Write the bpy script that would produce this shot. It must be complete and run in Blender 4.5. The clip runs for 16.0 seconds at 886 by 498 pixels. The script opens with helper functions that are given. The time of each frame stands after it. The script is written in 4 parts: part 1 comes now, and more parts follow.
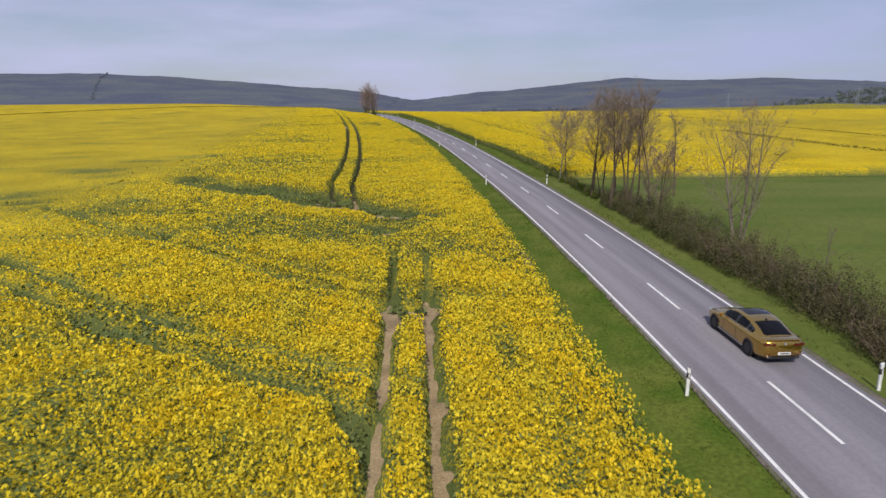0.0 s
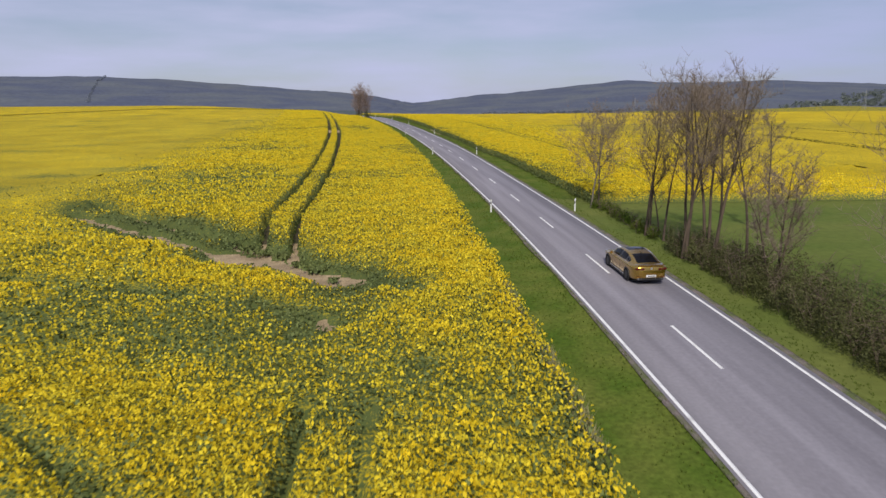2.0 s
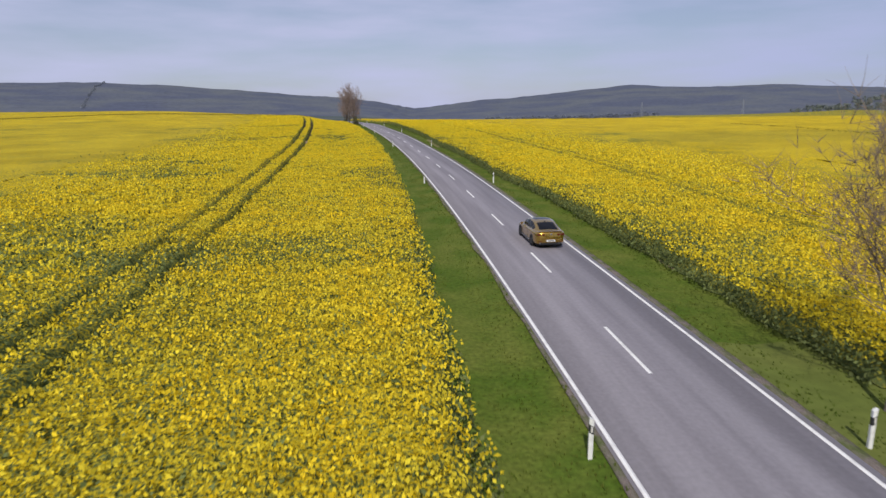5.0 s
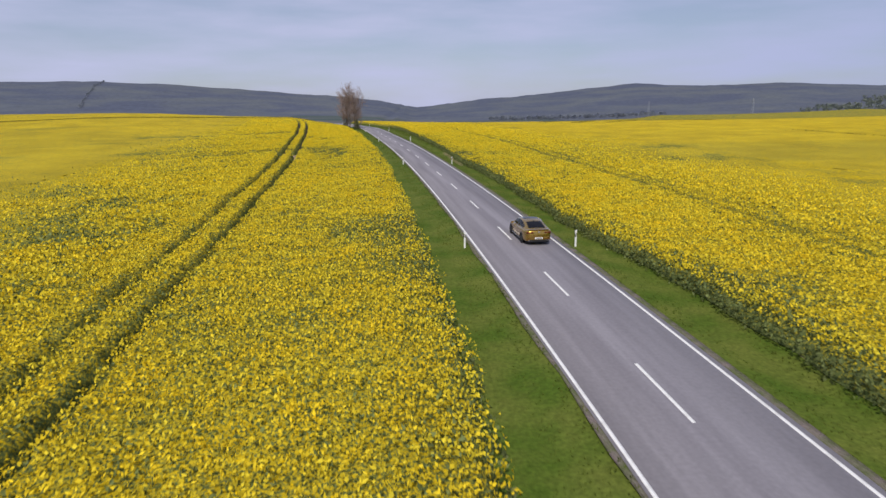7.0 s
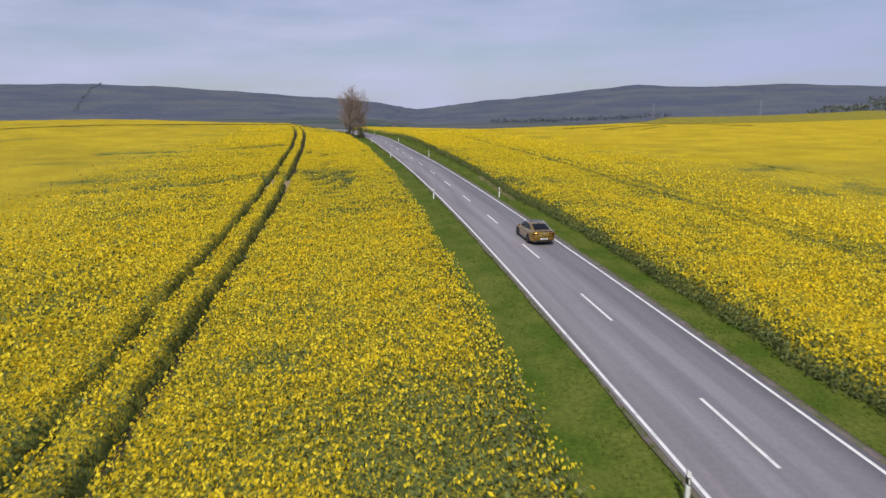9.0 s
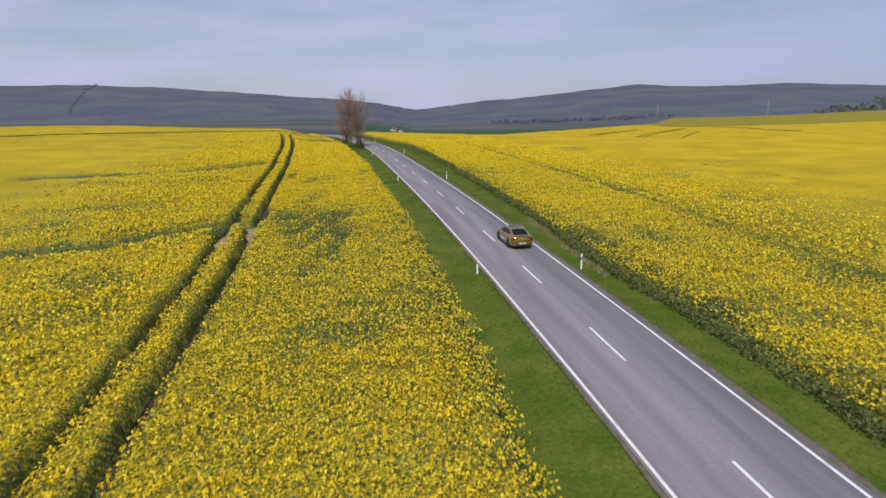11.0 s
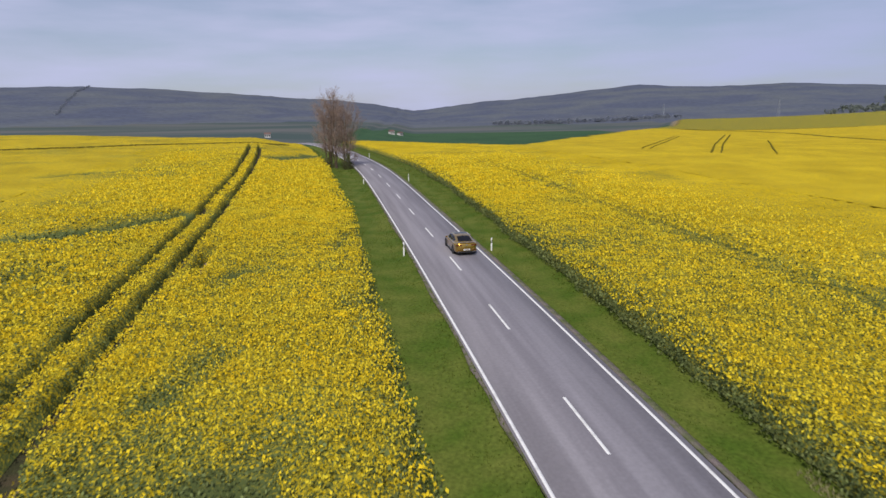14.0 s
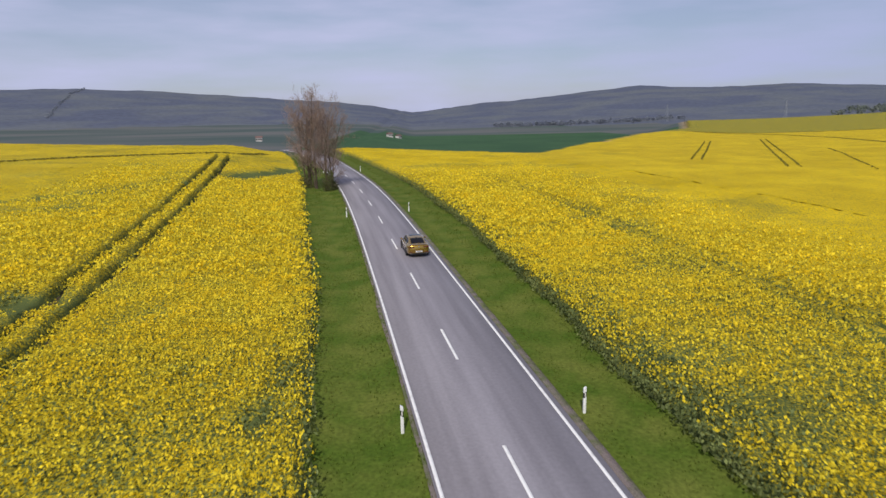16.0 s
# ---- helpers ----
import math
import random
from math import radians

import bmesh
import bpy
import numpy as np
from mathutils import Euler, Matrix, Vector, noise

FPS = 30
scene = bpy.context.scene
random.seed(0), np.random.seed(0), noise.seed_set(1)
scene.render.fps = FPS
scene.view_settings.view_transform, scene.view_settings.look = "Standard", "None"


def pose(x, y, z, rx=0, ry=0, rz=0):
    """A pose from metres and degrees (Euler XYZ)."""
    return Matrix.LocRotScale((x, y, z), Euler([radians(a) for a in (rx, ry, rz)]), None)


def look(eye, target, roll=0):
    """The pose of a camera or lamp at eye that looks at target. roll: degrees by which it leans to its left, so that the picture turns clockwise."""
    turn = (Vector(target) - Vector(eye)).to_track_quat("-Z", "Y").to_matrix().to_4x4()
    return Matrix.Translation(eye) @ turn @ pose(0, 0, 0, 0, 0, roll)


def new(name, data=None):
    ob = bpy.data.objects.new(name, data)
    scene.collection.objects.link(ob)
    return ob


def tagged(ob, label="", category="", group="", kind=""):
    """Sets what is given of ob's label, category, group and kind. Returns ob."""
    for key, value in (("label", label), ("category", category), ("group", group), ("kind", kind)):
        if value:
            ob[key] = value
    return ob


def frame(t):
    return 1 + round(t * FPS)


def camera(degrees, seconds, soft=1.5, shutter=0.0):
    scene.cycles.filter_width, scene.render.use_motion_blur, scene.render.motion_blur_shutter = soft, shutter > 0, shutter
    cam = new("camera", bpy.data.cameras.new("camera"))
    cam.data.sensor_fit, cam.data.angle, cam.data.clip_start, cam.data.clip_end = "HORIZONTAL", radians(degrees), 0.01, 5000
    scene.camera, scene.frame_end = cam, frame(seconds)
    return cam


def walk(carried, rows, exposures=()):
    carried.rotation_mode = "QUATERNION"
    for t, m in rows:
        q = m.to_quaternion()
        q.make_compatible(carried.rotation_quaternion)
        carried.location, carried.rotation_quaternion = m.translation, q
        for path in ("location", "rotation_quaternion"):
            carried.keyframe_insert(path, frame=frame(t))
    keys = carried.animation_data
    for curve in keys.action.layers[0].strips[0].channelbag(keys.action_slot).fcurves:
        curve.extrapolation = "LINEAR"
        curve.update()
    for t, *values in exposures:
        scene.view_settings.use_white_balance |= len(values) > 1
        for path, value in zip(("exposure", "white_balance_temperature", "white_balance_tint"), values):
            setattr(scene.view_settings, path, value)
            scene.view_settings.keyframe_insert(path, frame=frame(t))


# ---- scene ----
cam = camera(71.8, 16.0, soft=1.5, shutter=0.15)
# seconds, place, tilt, turn, lean
PATH = [
    (0.0, -11.58, 8.21, 10.62, -13.48, -2.51, 0.36),
    (0.5, -11.23, 12.68, 10.57, -13.45, -2.55, 0.36),
    (1.0, -10.82, 17.70, 10.46, -13.42, -2.57, 0.36),
    (1.5, -10.29, 23.03, 10.28, -13.35, -2.54, 0.37),
    (2.0, -9.63, 28.73, 10.05, -13.22, -2.48, 0.39),
    (2.5, -8.90, 34.85, 9.75, -13.07, -2.40, 0.42),
    (3.0, -8.18, 40.90, 9.34, -12.95, -2.32, 0.46),
    (5.5, -7.41, 73.08, 9.88, -12.74, -2.23, 0.56),
    (6.0, -7.99, 79.40, 10.25, -12.79, -2.18, 0.55),
    (6.5, -8.73, 85.65, 10.62, -12.84, -2.12, 0.56),
    (7.0, -9.64, 92.07, 11.01, -12.86, -2.08, 0.59),
    (7.5, -10.63, 98.51, 11.42, -12.84, -2.07, 0.61),
    (8.0, -11.63, 104.76, 11.78, -12.80, -2.09, 0.64),
    (8.5, -12.63, 110.93, 12.10, -12.76, -2.12, 0.67),
    (9.0, -13.61, 117.23, 12.38, -12.71, -2.15, 0.70),
    (11.5, -16.27, 150.49, 14.13, -12.70, -2.26, 0.90),
    (12.0, -16.61, 157.64, 14.39, -12.73, -2.31, 0.91),
    (12.5, -16.95, 164.65, 14.59, -12.76, -2.36, 0.92),
    (13.0, -17.30, 171.40, 14.85, -12.75, -2.39, 0.93),
    (13.5, -17.56, 178.27, 15.10, -12.70, -2.41, 0.96),
    (14.0, -17.73, 185.36, 15.23, -12.64, -2.41, 1.00),
    (14.5, -17.88, 192.50, 15.33, -12.59, -2.42, 1.02),
    (15.0, -17.97, 199.46, 15.50, -12.55, -2.45, 1.06),
    (15.5, -18.03, 206.02, 15.65, -12.52, -2.47, 1.10),
    (16.0, -18.12, 212.36, 15.70, -12.51, -2.51, 1.15),
]
walk(cam, [(t, pose(x, y, z, 90 + tilt, 0, turn) @ pose(0, 0, 0, 0, 0, -lean)) for t, x, y, z, tilt, turn, lean in PATH])
scene.view_settings.exposure = 0.0

# ---- world and sun ----
SUN_WAY = Vector((0.17, 1.04, -1.05)).normalized()
sun = new("sun", bpy.data.lights.new("sun", "SUN"))
sun.data.energy, sun.data.angle, sun.data.color = 3.4, radians(0.6), (1.0, 0.94, 0.85)
sun.matrix_basis = look((0, 0, 60), Vector((0, 0, 60)) + SUN_WAY)


def make_world():
    w = bpy.data.worlds.new("sky")
    scene.world, w.use_nodes = w, True
    nt = w.node_tree
    nd, ln = nt.nodes, nt.links
    bg = nd["Background"]
    sky = nd.new("ShaderNodeTexSky")
    sky.sky_type, sky.sun_disc = "NISHITA", False
    sky.sun_elevation, sky.sun_rotation = radians(45), radians(189)
    sky.air_density, sky.dust_density, sky.ozone_density = 1.0, 0.8, 3.0
    co = nd.new("ShaderNodeTexCoord")
    mp = nd.new("ShaderNodeMapping")
    mp.inputs["Scale"].default_value = (1.6, 1.6, 9.0)
    mp.inputs["Location"].default_value = (0.7, 0.25, 0.0)
    n1 = nd.new("ShaderNodeTexNoise")
    n1.inputs["Scale"].default_value, n1.inputs["Detail"].default_value = 2.2, 6
    rp = nd.new("ShaderNodeValToRGB")
    rp.color_ramp.elements[0].position, rp.color_ramp.elements[1].position = 0.38, 0.70
    rp.color_ramp.elements[0].color, rp.color_ramp.elements[1].color = (0.46, 0.46, 0.46, 1), (0.98, 0.98, 0.98, 1)
    mx = nd.new("ShaderNodeMix")
    mx.data_type = "RGBA"
    east = nd.new("ShaderNodeSeparateXYZ")
    ln.new(co.outputs["Generated"], east.inputs["Vector"])
    veil = nd.new("ShaderNodeValToRGB")
    veil.color_ramp.elements[0].position, veil.color_ramp.elements[1].position = 0.05, 0.75
    veil.color_ramp.elements[0].color, veil.color_ramp.elements[1].color = (0.71, 0.75, 1.06, 1), (0.56, 0.635, 0.98, 1)
    ln.new(east.outputs["X"], veil.inputs["Fac"])
    thick = nd.new("ShaderNodeVectorMath")
    thick.operation = "SCALE"
    thick.inputs["Scale"].default_value = 10.0
    ln.new(veil.outputs["Color"], thick.inputs[0])
    ln.new(thick.outputs["Vector"], mx.inputs["B"])
    ln.new(co.outputs["Generated"], mp.inputs["Vector"])
    ln.new(mp.outputs["Vector"], n1.inputs["Vector"])
    ln.new(n1.outputs["Fac"], rp.inputs["Fac"])
    ln.new(rp.outputs["Color"], mx.inputs["Factor"])
    ln.new(sky.outputs["Color"], mx.inputs["A"])
    ln.new(mx.outputs["Result"], bg.inputs["Color"])
    bg.inputs["Strength"].default_value = 0.072


make_world()


# ---- materials ----
def surface(name, colour_a, colour_b=None, scale=3.0, rough=0.8, metal=0.0, bump=0.0, bump_scale=20.0, detail=5.0,
            low=0.35, high=0.65, stretch=(1, 1, 1), island=0.0, translucent=0.0, coat=0.0, random_ob=0.0, fine=0.0, gloss=None):
    """Two colours mixed by noise in metres, a second finer grain, relief, and a chance tint for each loose piece."""
    m = bpy.data.materials.new(name)
    m.use_nodes = True
    nt = m.node_tree
    nd, ln = nt.nodes, nt.links
    bs = nd["Principled BSDF"]
    bs.inputs["Roughness"].default_value, bs.inputs["Metallic"].default_value = rough, metal
    bs.inputs["Coat Weight"].default_value = coat
    bs.inputs["Specular IOR Level"].default_value = gloss if gloss is not None else (0.08 if rough > 0.65 else 0.5)
    bs.inputs["Base Color"].default_value = (*colour_a, 1)
    geo = nd.new("ShaderNodeNewGeometry")
    co = nd.new("ShaderNodeMapping")
    co.inputs["Scale"].default_value = stretch
    ln.new(geo.outputs["Position"], co.inputs["Vector"])
    out = None
    if colour_b:
        n1 = nd.new("ShaderNodeTexNoise")
        n1.inputs["Scale"].default_value, n1.inputs["Detail"].default_value = scale, detail
        ln.new(co.outputs["Vector"], n1.inputs["Vector"])
        rp = nd.new("ShaderNodeValToRGB")
        rp.color_ramp.elements[0].position, rp.color_ramp.elements[1].position = low, high
        rp.color_ramp.elements[0].color, rp.color_ramp.elements[1].color = (*colour_a, 1), (*colour_b, 1)
        ln.new(n1.outputs["Fac"], rp.inputs["Fac"])
        out = rp.outputs["Color"]
        if fine:
            n3 = nd.new("ShaderNodeTexNoise")
            n3.inputs["Scale"].default_value, n3.inputs["Detail"].default_value = scale * 14, 3
            ln.new(geo.outputs["Position"], n3.inputs["Vector"])
            hs = nd.new("ShaderNodeHueSaturation")
            mr = nd.new("ShaderNodeMapRange")
            mr.inputs["From Min"].default_value, mr.inputs["From Max"].default_value = 0.3, 0.7
            mr.inputs["To Min"].default_value, mr.inputs["To Max"].default_value = 1 - fine, 1 + fine
            ln.new(n3.outputs["Fac"], mr.inputs["Value"])
            ln.new(mr.outputs["Result"], hs.inputs["Value"])
            ln.new(out, hs.inputs["Color"])
            out = hs.outputs["Color"]
    if island or random_ob:
        hs = nd.new("ShaderNodeHueSaturation")
        mr = nd.new("ShaderNodeMapRange")
        spread = island or random_ob
        mr.inputs["To Min"].default_value, mr.inputs["To Max"].default_value = 1 - spread, 1 + spread
        if island:
            ln.new(geo.outputs["Random Per Island"], mr.inputs["Value"])
        else:
            oi = nd.new("ShaderNodeObjectInfo")
            ln.new(oi.outputs["Random"], mr.inputs["Value"])
        ln.new(mr.outputs["Result"], hs.inputs["Value"])
        if out:
            ln.new(out, hs.inputs["Color"])
        else:
            hs.inputs["Color"].default_value = (*colour_a, 1)
        out = hs.outputs["Color"]
    if out:
        ln.new(out, bs.inputs["Base Color"])
    if bump:
        n2 = nd.new("ShaderNodeTexNoise")
        n2.inputs["Scale"].default_value, n2.inputs["Detail"].default_value = bump_scale, 4
        ln.new(geo.outputs["Position"], n2.inputs["Vector"])
        bp = nd.new("ShaderNodeBump")
        bp.inputs["Strength"].default_value, bp.inputs["Distance"].default_value = min(1, bump), 0.05
        ln.new(n2.outputs["Fac"], bp.inputs["Height"])
        ln.new(bp.outputs["Normal"], bs.inputs["Normal"])
    if translucent:
        tr = nd.new("ShaderNodeBsdfTranslucent")
        if out:
            ln.new(out, tr.inputs["Color"])
        else:
            tr.inputs["Color"].default_value = (*colour_a, 1)
        ms = nd.new("ShaderNodeMixShader")
        ms.inputs["Fac"].default_value = translucent
        ln.new(bs.outputs["BSDF"], ms.inputs[1])
        ln.new(tr.outputs["BSDF"], ms.inputs[2])
        ln.new(ms.outputs["Shader"], nd["Material Output"].inputs["Surface"])
    return m


def asphalt_material():
    """Worn asphalt: long pale and dark bands along the lanes, fine grain."""
    m = bpy.data.materials.new("asphalt")
    m.use_nodes = True
    nt = m.node_tree
    nd, ln = nt.nodes, nt.links
    bs = nd["Principled BSDF"]
    bs.inputs["Roughness"].default_value, bs.inputs["Specular IOR Level"].default_value = 0.85, 0.15
    a, b = nd.new("ShaderNodeAttribute"), nd.new("ShaderNodeAttribute")
    a.attribute_name, b.attribute_name = "side", "chain"
    cv = nd.new("ShaderNodeCombineXYZ")
    mu = nd.new("ShaderNodeMath")
    mu.operation, mu.inputs[1].default_value = "MULTIPLY", 0.035
    ln.new(a.outputs["Fac"], cv.inputs["X"])
    ln.new(b.outputs["Fac"], mu.inputs[0])
    ln.new(mu.outputs[0], cv.inputs["Y"])
    n1 = nd.new("ShaderNodeTexNoise")
    n1.inputs["Scale"].default_value, n1.inputs["Detail"].default_value = 1.15, 3
    ln.new(cv.outputs[0], n1.inputs["Vector"])
    rp = nd.new("ShaderNodeValToRGB")
    e = rp.color_ramp.elements
    e[0].position, e[0].color = 0.36, (0.198, 0.185, 0.202, 1)
    e[1].position, e[1].color = 0.64, (0.268, 0.252, 0.272, 1)
    ln.new(n1.outputs["Fac"], rp.inputs["Fac"])
    geo = nd.new("ShaderNodeNewGeometry")
    n2 = nd.new("ShaderNodeTexNoise")
    n2.inputs["Scale"].default_value, n2.inputs["Detail"].default_value = 7.0, 6
    ln.new(geo.outputs["Position"], n2.inputs["Vector"])
    mr = nd.new("ShaderNodeMapRange")
    mr.inputs["From Min"].default_value, mr.inputs["From Max"].default_value = 0.3, 0.7
    mr.inputs["To Min"].default_value, mr.inputs["To Max"].default_value = 0.93, 1.07
    ln.new(n2.outputs["Fac"], mr.inputs["Value"])
    hs = nd.new("ShaderNodeHueSaturation")
    ln.new(mr.outputs["Result"], hs.inputs["Value"])
    ln.new(rp.outputs["Color"], hs.inputs["Color"])
    ln.new(hs.outputs["Color"], bs.inputs["Base Color"])
    return m


ASPHALT = asphalt_material()
GRAVEL = surface("gravel_shoulder", (0.20, 0.165, 0.15), (0.11, 0.13, 0.05), 1.6, 0.95, bump=0.8, bump_scale=30, fine=0.3)
PAINT = surface("road_paint", (0.78, 0.77, 0.74), (0.52, 0.51, 0.49), 2.2, 0.7, low=0.5, high=0.8, fine=0.1)
GRASS_GROUND = surface("grass_ground", (0.064, 0.106, 0.012), (0.118, 0.140, 0.025), 0.45, 0.95, bump=0.5, bump_scale=9, fine=0.25)
GRASS_BLADE = surface("grass_blade", (0.082, 0.128, 0.015), (0.135, 0.154, 0.030), 0.3, 0.7, island=0.2, translucent=0.35)
STRAW = surface("dry_straw", (0.36, 0.32, 0.17), (0.25, 0.25, 0.11), 0.8, 0.85, island=0.25, translucent=0.3)
MEADOW = surface("meadow", (0.088, 0.124, 0.024), (0.130, 0.148, 0.036), 0.16, 0.95, bump=0.4, bump_scale=6, fine=0.12, stretch=(0.35, 1.0, 1))
SOIL = surface("dry_soil", (0.39, 0.292, 0.172), (0.25, 0.186, 0.110), 0.9, 0.95, bump=0.9, bump_scale=14, fine=0.25)
# Soil of the wheel ruts, darkened in colour for the shade there.
RUT_SOIL = surface("shaded_rut_soil", (0.075, 0.060, 0.036), (0.048, 0.050, 0.024), 1.4, 0.95, bump=0.9, bump_scale=12, fine=0.3)
FLOWER = surface("rape_blossom", (0.775, 0.572, 0.026), (0.69, 0.572, 0.044), 0.6, 0.8, island=0.30, translucent=0.30, gloss=0.04)
# Dull olive that stands for soil and shadow in far crop gaps.
TRACK_LEAF = surface("track_shade_leaf", (0.135, 0.122, 0.030), (0.190, 0.168, 0.034), 0.5, 0.8, island=0.3, translucent=0.2)
RAPE_LEAF = surface("rape_leaf", (0.122, 0.152, 0.054), (0.168, 0.194, 0.066), 0.5, 0.7, island=0.4, translucent=0.2, gloss=0.1)
BARK = surface("bark", (0.14, 0.105, 0.075), (0.08, 0.062, 0.048), 4, 0.95, bump=0.6, bump_scale=25, stretch=(1, 1, 0.2))
BARK_PALE = surface("pale_bark", (0.25, 0.215, 0.165), (0.14, 0.12, 0.09), 5, 0.9, bump=0.5, bump_scale=25, stretch=(1, 1, 0.3))
TWIG = surface("twig", (0.19, 0.148, 0.110), (0.25, 0.198, 0.150), 1.5, 0.9, island=0.25)
POPLAR_TWIG = surface("poplar_twig", (0.25, 0.180, 0.150), (0.31, 0.235, 0.195), 0.7, 0.9, island=0.2)
HEDGE_LEAF = surface("hedge_leaf", (0.092, 0.098, 0.040), (0.125, 0.132, 0.048), 0.45, 0.8, island=0.35, translucent=0.3)
HEDGE_BROWN = surface("brown_hedge_leaf", (0.150, 0.124, 0.066), (0.105, 0.110, 0.046), 0.6, 0.85, island=0.3, translucent=0.3)
# Wooded hills: distance haze is put into the blue-grey base colour.
HAZY_HILLS = surface("woodland", (0.082, 0.094, 0.132), (0.112, 0.124, 0.138), 0.006, 0.95, detail=9, stretch=(1, 1, 2.0), low=0.4, high=0.62, fine=0.14)
GREEN_CROP = surface("young_wheat", (0.034, 0.078, 0.036), (0.045, 0.095, 0.042), 0.02, 0.95, fine=0.1)
# Valley fields greyed towards blue: haze painted into their colour.
HAZY_FIELD = surface("hazy_fields", (0.060, 0.085, 0.078), (0.115, 0.118, 0.112), 0.004, 0.95, detail=4, stretch=(0.6, 1.8, 1), low=0.40, high=0.60)
# Hedgerow trees: pale and bluish, with the haze in the colour.
HAZY_TREE = surface("hazy_trees", (0.25, 0.275, 0.32), (0.29, 0.315, 0.35), 0.05, 0.95, island=0.12, translucent=0.5)
BRAMBLE = surface("bramble_stem", (0.125, 0.095, 0.066), (0.170, 0.132, 0.094), 1.5, 0.9, island=0.3)
# Colour lifted to allow for haze and for shadow between the facets.
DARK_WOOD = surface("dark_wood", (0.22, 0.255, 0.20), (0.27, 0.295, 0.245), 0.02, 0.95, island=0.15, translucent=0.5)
POST_WHITE = surface("white_plastic", (0.80, 0.80, 0.78), (0.66, 0.66, 0.62), 6, 0.45)
POST_BLACK = surface("black_band", (0.03, 0.03, 0.03), None, rough=0.5)
REFLECTOR = surface("reflector", (0.62, 0.60, 0.55), None, rough=0.15)
CAR_GOLD = surface("gold_paint", (0.47, 0.285, 0.040), (0.53, 0.330, 0.052), 30, 0.24, 0.95, coat=1.0)
CAR_GLASS = surface("dark_glass", (0.005, 0.005, 0.006), None, rough=0.08, gloss=0.14)
CAR_BLACK = surface("black_trim", (0.02, 0.02, 0.021), None, rough=0.45)
ROOF_GLASS = surface("roof_glass", (0.008, 0.008, 0.010), None, rough=0.10, gloss=0.35)
CHROME = surface("chrome", (0.75, 0.74, 0.72), None, rough=0.15, metal=1.0)
RUBBER = surface("rubber", (0.025, 0.025, 0.026), None, rough=0.85)
ALLOY = surface("alloy", (0.20, 0.20, 0.21), None, rough=0.3, metal=1.0)
LAMP_RED = surface("red_lens", (0.10, 0.010, 0.008), None, rough=0.25)
LAMP_CLEAR = surface("clear_lens", (0.30, 0.30, 0.31), None, rough=0.1, coat=1.0)
PLATE = surface("plate_white", (0.75, 0.75, 0.73), None, rough=0.4)
WALL = surface("render_wall", (0.58, 0.56, 0.54), (0.48, 0.46, 0.44), 0.5, 0.9)
TILES = surface("roof_tiles", (0.17, 0.11, 0.10), (0.14, 0.10, 0.09), 1.0, 0.85)
STEEL = surface("galvanised_steel", (0.42, 0.44, 0.46), (0.34, 0.36, 0.38), 1.0, 0.5, 0.6)


